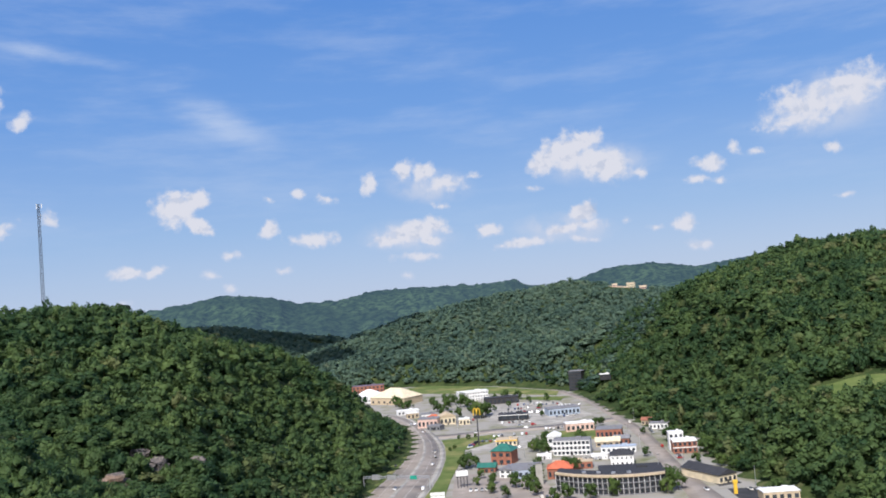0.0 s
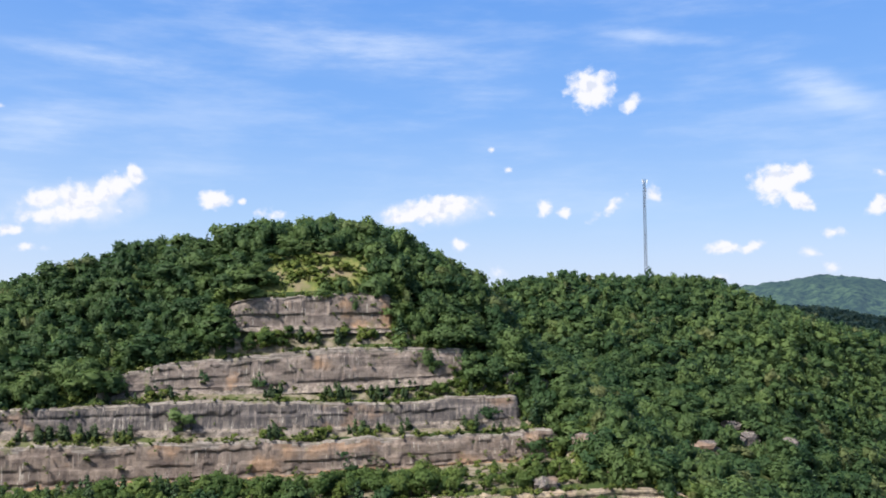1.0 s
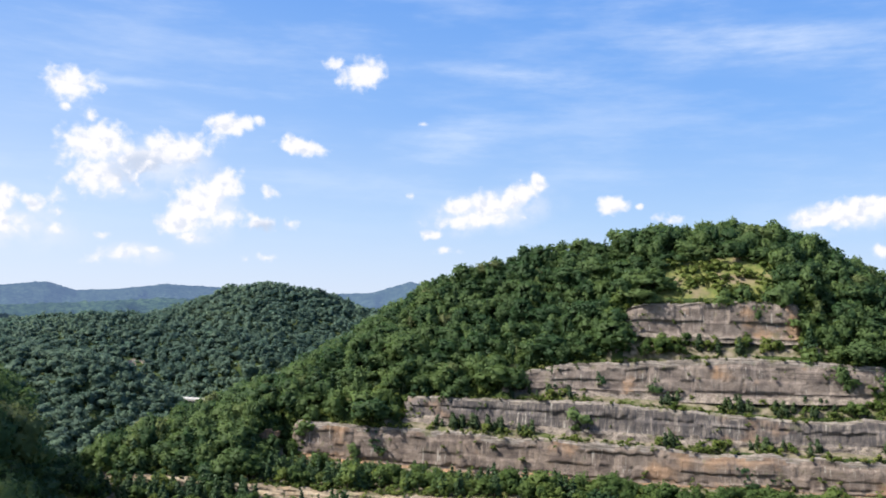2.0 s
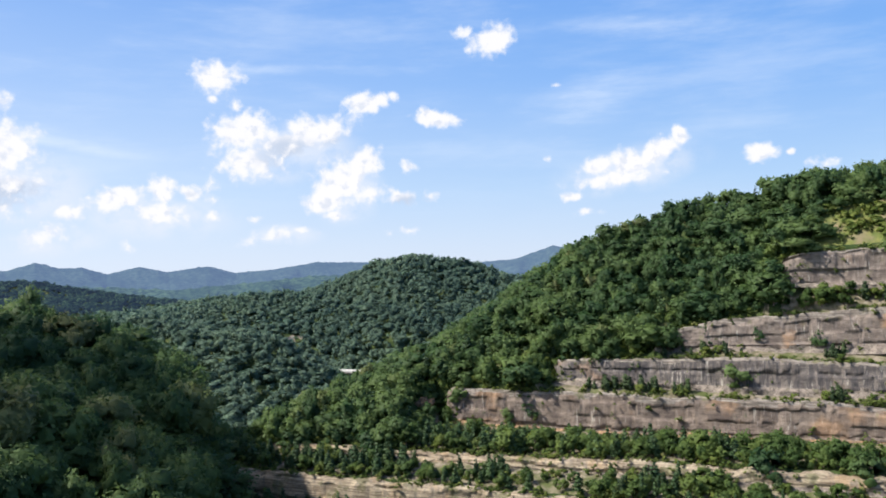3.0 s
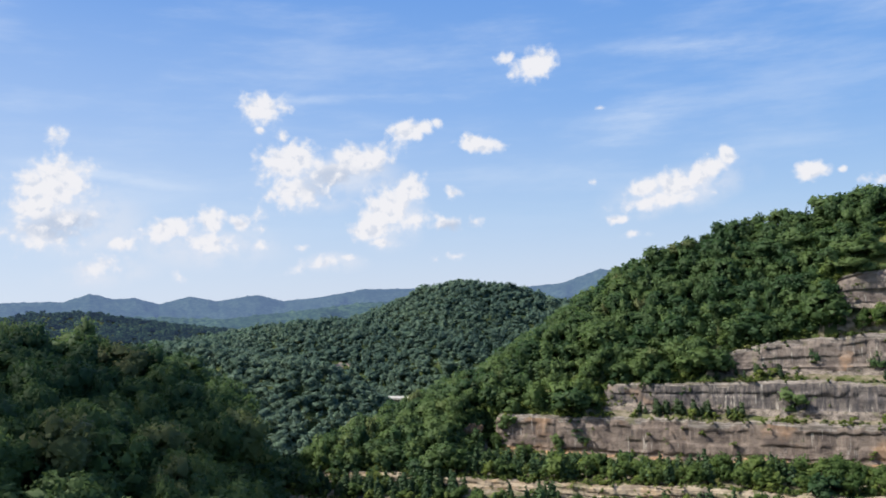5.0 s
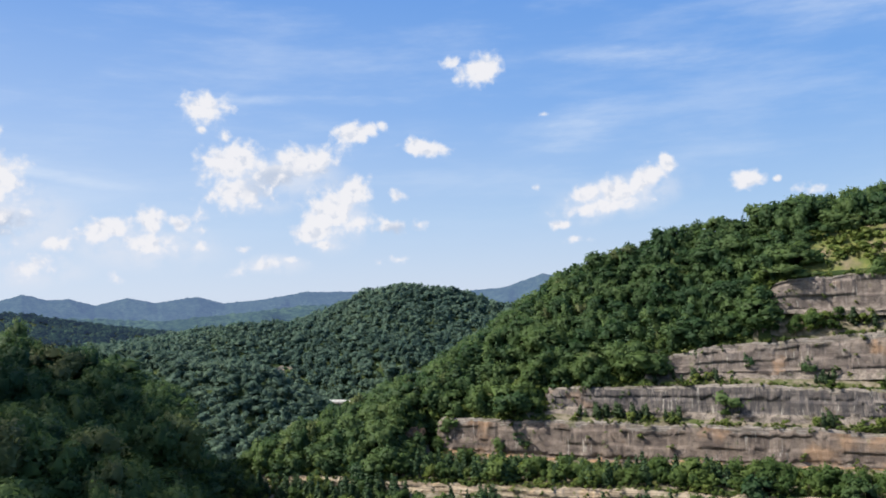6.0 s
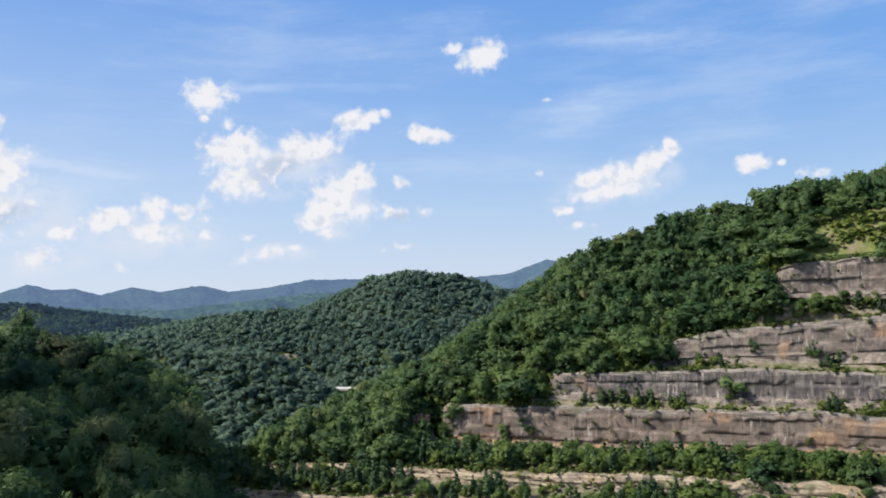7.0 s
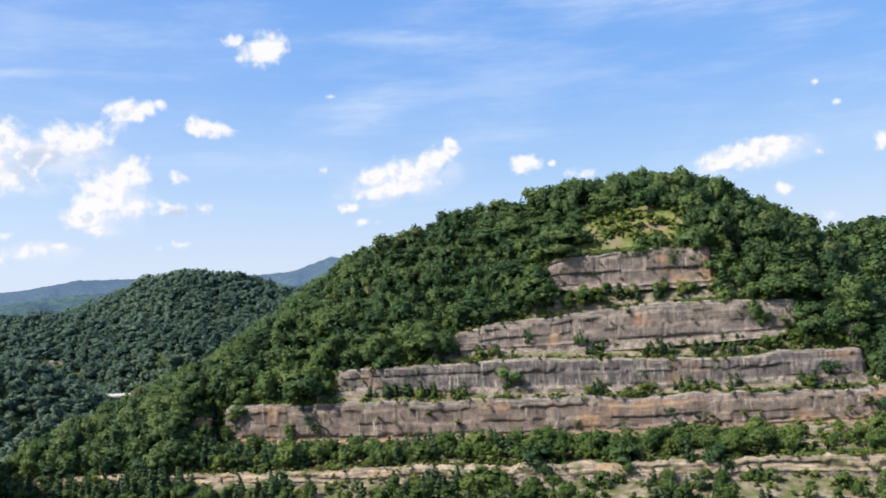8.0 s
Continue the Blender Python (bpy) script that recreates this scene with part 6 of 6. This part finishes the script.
def curved_hotel():
    """A three-storey timbered hotel that bows towards the road cut."""
    thing = place("curved_hotel", 0, 0, 0.35, 0, "curved dark-timbered hotel with pale posts and a tan roof edge", "hotel")
    a, b = Vector((58.5, 527)), Vector((119, 506))
    along, out = (b - a).normalized(), Vector(((b - a).y, -(b - a).x)).normalized()
    if out.y > 0:
        out = -out
    line = [a + (b - a) * (k / 22) + out * 9.5 * (1 - (k / 11 - 1) ** 2) for k in range(23)]

    def band(bm, push, low, high, thick):
        for p, q in zip(line[:-1], line[1:]):
            f, g = p + out * push, q + out * push
            vs = [bm.verts.new((c.x, c.y, h)) for h in (low, high) for c in (f, g, g - out * thick, f - out * thick)]
            for i in ((0, 1, 5, 4), (4, 5, 6, 7), (3, 2, 1, 0), (2, 3, 7, 6)):
                bm.faces.new([vs[j] for j in i])
        bmesh.ops.remove_doubles(bm, verts=bm.verts, dist=0.001)
        bmesh.ops.recalc_face_normals(bm, faces=bm.faces)
    bm = bmesh.new()
    band(bm, 0, 0, 10.2, 14)
    part("wall", bm, DARK_WALL, thing)
    bm = bmesh.new()
    band(bm, 1.6, 10.2, 11.4, 2.6)
    part("roof_edge", bm, TAN, thing, "tan shingled roof edge")
    bm = bmesh.new()
    band(bm, -0.9, 10.0, 11.0, 13)
    part("roof", bm, BLACK_ROOF, thing, "flat black roof")
    post = bmesh.new()
    box(post, (0.2, 0.25, 2.9))
    shared = bpy.data.meshes.new("post")
    post.to_mesh(shared)
    post.free()
    shared.materials.append(WHITE)
    pane = bmesh.new()
    box(pane, (1.2, 0.2, 1.9))
    glass = bpy.data.meshes.new("window")
    pane.to_mesh(glass)
    pane.free()
    glass.materials.append(GLASS)
    for s in range(3):
        bm = bmesh.new()
        band(bm, 1.1, s * 3.3 + 0.1, s * 3.3 + 0.45, 1.2)
        part("balcony", bm, GREY_ROOF, thing)
        for p, q in zip(line[:-1], line[1:]):
            turn = math.atan2(q.y - p.y, q.x - p.x)
            for f, me, push, up in ((0.1, shared, 0.9, 0.4), (0.55, glass, 0.08, 0.7)):
                ob = new(me.name.split(".")[0], me)
                ob.parent = thing
                c = p + (q - p) * f + out * push
                ob.matrix_local = Matrix.Translation((c.x, c.y, s * 3.3 + up)) @ Matrix.Rotation(turn, 4, "Z")
    bm = bmesh.new()
    for k in range(4):
        c = line[6 + 3 * k] - out * (6 + k % 2)
        box(bm, (2.2, 1.6, 1.1), (c.x, c.y, 10.85))
    part("roof_unit", bm, STEEL, thing)


curved_hotel()


# ---------------------------------------------------------------- signs, poles, mast, bridge
def pole_sign():
    thing = place("pole_sign", 19.6, 707, 0.4, radians(-2), "tall dark pole sign with a yellow double arch", "sign")
    bm = bmesh.new()
    tube(bm, (0, 0, 0), (0, 0, 24), 0.55, 0.45)
    part("pole", bm, DARK_STEEL, thing)
    bm = bmesh.new()
    box(bm, (5.2, 0.8, 2.4), (0, 0, 21.5))
    part("red_panel", bm, DARK_STEEL, thing)
    bm = bmesh.new()
    for s in (-1, 1):
        pts = [(s * 1.35 - 1.35 * math.cos(math.pi * k / 10), 0, 24.2 + 5.6 * math.sin(math.pi * k / 10) ** 0.7) for k in range(11)]
        for a, b in zip(pts[:-1], pts[1:]):
            tube(bm, a, b, 0.42, sides=6)
    part("double_arch", bm, YELLOW, thing, "glossy yellow double arch")


def road_gantry():
    a, b = Vector((-60.5, 574, 0.4)), Vector((-17.5, 560, 0.4))
    thing = place("road_gantry", a.x, a.y, 0.4, math.atan2(b.y - a.y, b.x - a.x), "steel sign gantry over the four-lane road", "sign gantry")
    w = (b - a).length
    for x in (0, w):
        bm = bmesh.new()
        tube(bm, (x, 0, 0), (x, 0, 8.6), 0.35, 0.28)
        part("post", bm, STEEL, thing)
    bm = bmesh.new()
    for y, z in ((-0.5, 7.4), (-0.5, 8.5), (0.5, 7.4), (0.5, 8.5)):
        tube(bm, (0, y, z), (w, y, z), 0.14, sides=6)
    for k in range(16):
        tube(bm, (w * k / 16, -0.5, 7.4 + (k % 2) * 1.1), (w * (k + 1) / 16, -0.5, 8.5 - (k % 2) * 1.1), 0.08, sides=5)
    part("truss", bm, STEEL, thing)
    for x, wide, tall, mat in ((0.20, 5.5, 3.2, STEEL), (0.44, 6.0, 3.0, STEEL), (0.77, 4.6, 2.4, SIGN_GREEN)):
        bm = bmesh.new()
        box(bm, (wide, 0.25, tall), (w * x, -0.8, 6.6))
        part("sign_panel", bm, mat, thing)


def billboard():
    thing = place("billboard", 3.2, 557.6, 0.4, 0, "billboard with a white panel on a black frame", "billboard")
    for x in (-3, -1, 1, 3):
        bm = bmesh.new()
        tube(bm, (x, 0.3, 0), (x, 0.3, 9), 0.28, sides=6)
        part("post", bm, DARK_STEEL, thing)
    bm = bmesh.new()
    box(bm, (7.6, 0.5, 3.6), (0, 0, 7.2))
    part("panel", bm, WHITE, thing)
    bm = bmesh.new()
    box(bm, (8.2, 0.9, 0.3), (0, -0.1, 6.7))
    box(bm, (8.2, 0.4, 0.3), (0, 0.1, 10.8))
    part("frame", bm, DARK_STEEL, thing)


def road_sign_board():
    thing = place("store_sign", -12, 512, 0.5, radians(-3), "white double panel store sign by the road", "sign")
    for x in (-3, 3):
        bm = bmesh.new()
        tube(bm, (x, 0, 0), (x, 0, 5), 0.2, sides=6)
        part("post", bm, STEEL, thing)
    for z in (4.2, 6.3):
        bm = bmesh.new()
        box(bm, (8.4, 0.4, 1.8), (0, 0, z))
        part("panel", bm, WHITE, thing)


def white_slab():
    thing = place("blank_wall_sign", 51, 548, 0.4, radians(-5), "tall blank white concrete slab", "wall sign")
    bm = bmesh.new()
    box(bm, (4.2, 1.0, 13))
    part("slab", bm, CONCRETE, thing)
    bm = bmesh.new()
    box(bm, (4.6, 1.4, 0.5), (0, 0, 13))
    part("cap", bm, GREY_ROOF, thing)


def yellow_sign():
    thing = place("yellow_sign", 152.3, 487, 0.5, 0.1, "yellow pylon sign by the dark lot", "sign")
    bm = bmesh.new()
    box(bm, (1.9, 0.9, 6.0))
    part("pylon", bm, YELLOW, thing)
    bm = bmesh.new()
    box(bm, (2.6, 1.1, 1.6), (0, 0, 6.0))
    part("head", bm, YELLOW, thing)


def radio_mast():
    x, y = plan(24.5, 628)
    z = float(land(x, y)) - 1
    thing = place("radio_mast", x, y, z, 0.4, "tall slender steel lattice radio mast on the hilltop", "radio mast")
    top = 120 + 628 * math.tan(radians(7.52)) - z
    corner = [(1.15 * math.cos(radians(a)), 1.15 * math.sin(radians(a))) for a in (90, 210, 330)]
    for cx, cy in corner:
        bm = bmesh.new()
        tube(bm, (cx, cy, 0), (cx * 0.75, cy * 0.75, top), 0.16, sides=5)
        part("leg", bm, DARK_STEEL, thing)
    bm = bmesh.new()
    levels = int(top / 2.2)
    for k in range(levels):
        f, g = 1 - 0.25 * k / levels, 1 - 0.25 * (k + 1) / levels
        for i in range(3):
            a, b = corner[i], corner[(i + 1) % 3]
            tube(bm, (a[0] * f, a[1] * f, 2.2 * k), (b[0] * g, b[1] * g, 2.2 * (k + 1)), 0.07, sides=4)
    part("lattice", bm, DARK_STEEL, thing)
    for h, turn in ((top - 3.2, 0), (top - 3.2, 120), (top - 3.2, 240), (top - 9, 60)):
        bm = bmesh.new()
        c, s = math.cos(radians(turn)), math.sin(radians(turn))
        box(bm, (0.5, 0.35, 2.8), (c * 1.9, s * 1.9, h), radians(turn))
        tube(bm, (0, 0, h + 1), (c * 1.9, s * 1.9, h + 1), 0.08, sides=4)
        part("antenna", bm, WHITE, thing)


def valley_bridge():
    a, b = Vector((*plan(79.5, 760), 0)), Vector((*plan(78.0, 748), 0))
    mid, turn, w = frame_of(a.xy, b.xy)
    deck = 120.0 - 752 * math.tan(radians(6.52))
    thing = place("valley_bridge", mid.x, mid.y, 0, turn, "pale concrete road bridge across the wooded valley", "bridge")
    bm = bmesh.new()
    box(bm, (w + 6, 8, 1.2), (0, 0, deck - 1.2))
    part("deck", bm, CONCRETE, thing)
    for y in (-3.8, 3.8):
        bm = bmesh.new()
        box(bm, (w + 6, 0.35, 0.9), (0, y, deck))
        part("parapet", bm, WHITE, thing)
    for x in (-w * 0.5, -w * 0.17, w * 0.17, w * 0.5):
        bm = bmesh.new()
        box(bm, (1.4, 7, deck - 1.4 - 4), (x, 0, 4))
        part("pier", bm, CONCRETE, thing)


pole_sign(), road_gantry(), billboard(), road_sign_board(), white_slab(), yellow_sign(), radio_mast(), valley_bridge()


def light_pole(x, y, h=9.0, z=0.4):
    thing = place("utility_pole", x, y, z, random.uniform(0, 3), "thin grey utility pole with a cross arm", "utility pole", "poles in town")
    bm = bmesh.new()
    tube(bm, (0, 0, 0), (0, 0, h), 0.17, 0.11, 6)
    part("pole", bm, STEEL, thing)
    bm = bmesh.new()
    box(bm, (2.4, 0.16, 0.18), (0, 0, h - 0.8))
    part("cross_arm", bm, DARK_WALL, thing)


for x, y in [(-44, 700), (-6, 900), (4, 800), (26, 862), (60, 800), (134, 640), (137, 700), (160, 680), (158, 770), (128, 560), (150, 585), (168, 500), (8, 640), (60, 615), (100, 860), (70, 905), (50, 640), (-40, 905)]:
    light_pole(x, y, random.uniform(8, 12))


def earth_patch(name, az, d, rx, ry, mat, label, seed):
    """Bare or mown ground that follows the slope."""
    r = np.random.default_rng(seed)
    cx, cy = plan(az, d)
    rings, spokes = np.linspace(0.0, 1.0, 7)[1:], np.linspace(0, 2 * np.pi, 37)[:-1]
    edge = 1 + 0.22 * np.sin(spokes * 2 + seed) + 0.12 * np.sin(spokes * 5 + seed * 2)
    S, R = np.meshgrid(spokes, rings)
    across, away = np.array(heading(az - 90))[:2], np.array(heading(az))[:2]
    ox, oy = np.cos(S) * R * edge * rx, np.sin(S) * R * edge * ry
    X, Y = cx + ox * across[0] + oy * away[0], cy + ox * across[1] + oy * away[1]
    Z = land(X, Y) + 0.9 - 1.4 * (R > 0.95)
    v = np.concatenate([[[cx, cy, float(land(cx, cy)) + 0.9]], np.stack([X, Y, Z], -1).reshape(-1, 3)])
    m = len(spokes)
    f = [(0, 1 + k, 1 + (k + 1) % m) for k in range(m)]
    for i in range(len(rings) - 1):
        for k in range(m):
            a, b = 1 + i * m + k, 1 + i * m + (k + 1) % m
            f += [(a, a + m, b + m), (a, b + m, b)]
    return tagged(new(name, mesh_of(name, v, np.array(f), mat, smooth=True)), label, "clearing", kind="structure")


earth_patch("hillside_lawn", -25.5, 617, 40, 14, LAWN, "bright mown lawn on the wooded hillside", 3)
earth_patch("hillside_soil", -24.3, 603, 6, 4, DIRT, "bare tan soil at the lawn's edge", 4)
earth_patch("ridge_terrace", -11.5, 1735, 30, 22, DIRT, "levelled bare ridge top", 5)
earth_patch("slope_cut", 82.4, 884, 11, 10, RUBBLE, "bare earth cut on the wooded slope", 6)
earth_patch("slope_cut_upper", 87.3, 745, 4, 14, DIRT, "small bare patch on the wooded slope", 7)

# ---------------------------------------------------------------- town trees
TOWN_TREE = KINDS["broadleaf_tree"][0]
tr = np.random.default_rng(5)


def town_tree(x, y, h, wide=0.95):
    p = TOWN_TREE[int(tr.integers(len(TOWN_TREE)))]
    keep = p.scale.copy()
    p.scale = (1, 1, 1)
    ob = copy_thing(p, Matrix.Translation((x, y, 0.3)) @ Matrix.Rotation(tr.uniform(0, 6.28), 4, "Z") @ Matrix.Diagonal((h * wide, h * wide, h, 1)))
    p.scale = keep
    tagged(ob, "rounded green street tree beside the town's lots", "tree", "street trees")


for x, y, h in [(-6, 940, 14), (10, 960, 16), (14, 955, 14), (-15, 935, 13), (20, 935, 12), (30, 860, 15), (27, 868, 17), (33, 872, 15), (24, 880, 13), (36, 880, 12), (-10, 905, 10), (60, 985, 13), (75, 990, 11),
                (9, 620, 12), (14, 616, 9), (6, 612, 10), (64, 648, 12), (66, 642, 10), (92, 655, 15), (95, 648, 12), (50, 552, 12), (46, 546, 9), (36, 545, 10), (42, 538, 9), (72, 572, 12), (78, 580, 10), (62, 505, 10),
                (88, 505, 11), (122, 515, 13), (118, 500, 10), (126, 508, 12), (46, 520, 10), (28, 520, 8), (20, 535, 8), (158, 640, 13), (164, 650, 14), (160, 660, 12), (170, 596, 12), (172, 610, 14), (168, 560, 9), (172, 548, 10),
                (-50, 960, 12), (-46, 975, 11), (12, 742, 5), (4, 745, 4), (18, 748, 4), (90, 900, 6), (110, 870, 6), (60, 930, 7), (172, 480, 9), (-58, 990, 12), (-64, 1010, 13), (-20, 985, 11), (0, 985, 13), (-6, 1000, 12), (48, 985, 9), (84, 955, 8), (104, 955, 9), (20, 905, 9), (44, 905, 7), (-2, 870, 9), (6, 882, 11), (66, 850, 6), (86, 842, 6), (128, 760, 8), (120, 752, 9), (72, 700, 9), (80, 690, 7), (62, 668, 10), (58, 660, 9), (100, 700, 8), (132, 610, 7), (16, 580, 7), (22, 560, 8), (56, 600, 8), (12, 560, 6), (156, 575, 8), (150, 700, 6), (104, 512, 9), (74, 500, 10), (54, 498, 9), (-4, 690, 4), (0, 700, 4)]:
    town_tree(x, y, h)


# ---------------------------------------------------------------- cars
def car_kind(van):
    car = place("parked_van" if van else "parked_car", 0, 0, 0.5)
    bm = bmesh.new()
    box(bm, (4.5, 1.8, 0.75), (0, 0, 0.3))
    if van:
        box(bm, (3.2, 1.75, 0.9), (-0.4, 0, 1.05), taper=0.92)
    bmesh.ops.bevel(bm, geom=bm.edges[:], offset=0.1, segments=1, affect="EDGES")
    part("body", bm, CAR_PAINT, car)
    bm = bmesh.new()
    box(bm, (2.5, 1.55, 0.62), (-0.2, 0, 1.04), taper=0.75)
    part("cabin", bm, GLASS if not van else CAR_PAINT, car)
    wheel = bmesh.new()
    tube(wheel, (0, -0.11, 0.32), (0, 0.11, 0.32), 0.32, sides=10)
    me = bpy.data.meshes.new("wheel")
    wheel.to_mesh(me)
    wheel.free()
    me.materials.append(RUBBER)
    for x in (-1.4, 1.4):
        for y in (-0.82, 0.82):
            w = new("wheel", me)
            w.parent, w.location = car, (x, y, 0)
    return car


cars = [car_kind(False), car_kind(True)]
cr = np.random.default_rng(8)
spots = []
for x0, y0, dx, dy, m, turn in [(46, 815, 3.1, -.4, 9, 1.5), (50, 880, 3.2, .6, 8, 1.6), (58, 905, 3.4, 0, 7, 1.5), (95, 828, 3.2, .5, 8, 1.6), (84, 870, 3.3, 1.0, 9, 1.4), (12, 700, 1.2, 3.4, 7, .4), (20, 722, 3.2, 0, 5, 1.5),
                                (40, 684, 3.4, -.6, 6, 1.5), (84, 616, 3.3, -.6, 10, 1.5), (90, 565, 3.6, -1, 6, 1.6), (104, 553, 3.4, -.8, 4, 1.5), (40, 532, 3.2, -.8, 7, 1.5), (48, 512, 3.2, -.8, 4, 1.5), (152, 548, 1.0, -4, 5, .3), (162, 492, 3.4, -.6, 4, 1.5),
                                (150, 590, .6, 4, 4, .2), (158, 700, .4, 5, 4, 1.5), (-40, 850, 3.4, 0, 5, 1.5), (10, 850, 3.3, 0, 4, 1.5), (-36, 905, 4, 1, 5, 1.4), (110, 905, 3.4, -1, 7, 1.3), (70, 935, 3.5, 0, 8, 1.5), (62, 868, 3.4, .5, 8, 1.5), (96, 880, 3.4, -.5, 8, 1.5), (54, 842, 3.3, -.3, 7, 1.5), (-28, 845, 3.5, 0, 5, 1.5), (34, 745, 3.4, -.3, 9, 1.5), (80, 760, 3.4, .2, 8, 1.5), (8, 545, 3.2, -.6, 9, 1.5), (6, 515, 3.2, -.3, 8, 1.5), (118, 620, .5, 4.2, 6, .1), (108, 650, 3.4, -.6, 5, 1.5), (132, 545, .5, 5, 4, .3), (92, 925, 3.6, -.4, 7, 1.5), (140, 500, .8, 5, 2, 1.45)]:
    for k in range(m):
        if cr.random() < 0.8:
            spots.append((x0 + dx * k + cr.normal(0, .2), y0 + dy * k + cr.normal(0, .4), turn + cr.normal(0, .08)))
spots += [(-17, 640, 1.45), (-15, 668, 1.5), (-15.5, 690, 1.6), (-40, 566, 1.4), (-22, 560, 1.5), (150, 640, 1.5), (147, 560, 1.45), (152, 760, 1.5), (149, 850, 1.6), (-28, 800, 1.8), (20, 772, .1), (64, 776, .05), (-44, 645, 1.6), (88, 900, 0), (96, 640, .1)]
for k, (x, y, turn) in enumerate(spots):
    van = cr.random() < 0.3
    src = cars[1 if van else 0]
    ob = copy_thing(src, Matrix.Translation((x, y, 0.62)) @ Matrix.Rotation(turn, 4, "Z"))
    tagged(ob, "boxy van or sport utility parked on a paved lot" if van else "small car parked on a paved lot", "van" if van else "car", "cars in town")
for k, c in enumerate(cars):
    c.matrix_basis = Matrix.Translation((60 + 12 * k, 792, 0.6))
    tagged(c, "small car parked on a paved lot" if not k else "boxy van or sport utility parked on a paved lot", "van" if k else "car", "cars in town")


# ---------------------------------------------------------------- the cloud whose shadow lies on the far ridge, and puffs added to dim the near hill
def cloud_overhead(az, d, wide, deep, count, low, high, label, seed):
    r = np.random.default_rng(seed)
    cx, cy = plan(az, d)
    shift = 1500 / math.tan(radians(SUN_EL))
    cx, cy = cx + heading(SUN_AZ).x * shift, cy + heading(SUN_AZ).y * shift
    pieces = []
    for k in range(count):
        a, q = r.uniform(0, 6.28), math.sqrt(r.uniform(0, 1))
        c = np.array([math.cos(a) * q * wide, math.sin(a) * q * deep, r.uniform(0, 60) * (1 - q)])
        pieces.append((c + BALL_V * r.uniform(low, high) * (1, 1, 0.6) * r.uniform(0.85, 1.1, (len(BALL_V), 1)), BALL_F, BALL_V))
    v, f, _ = join(pieces)
    ob = new("cloud", mesh_of("cloud", v, f, CLOUD_WHITE, smooth=True))
    ob.location = (cx, cy, 1560)
    tagged(ob, label, "cloud", kind="structure")


CLOUD_WHITE = material("cloud_white", mottled((0.82, 0.83, 0.85), (0.9, 0.9, 0.91), 0.01), 1.0, spec=0.0)
cloud_overhead(14.2, 1610, 300, 300, 60, 55, 100, "white cumulus cloud high over the valley", 77)
# Unseen puffs, added only to take part of the sun off the near hill.
cloud_overhead(96.0, 262, 98, 52, 36, 8, 15, "broken unseen puffs added high up to dim the near hill", 78)
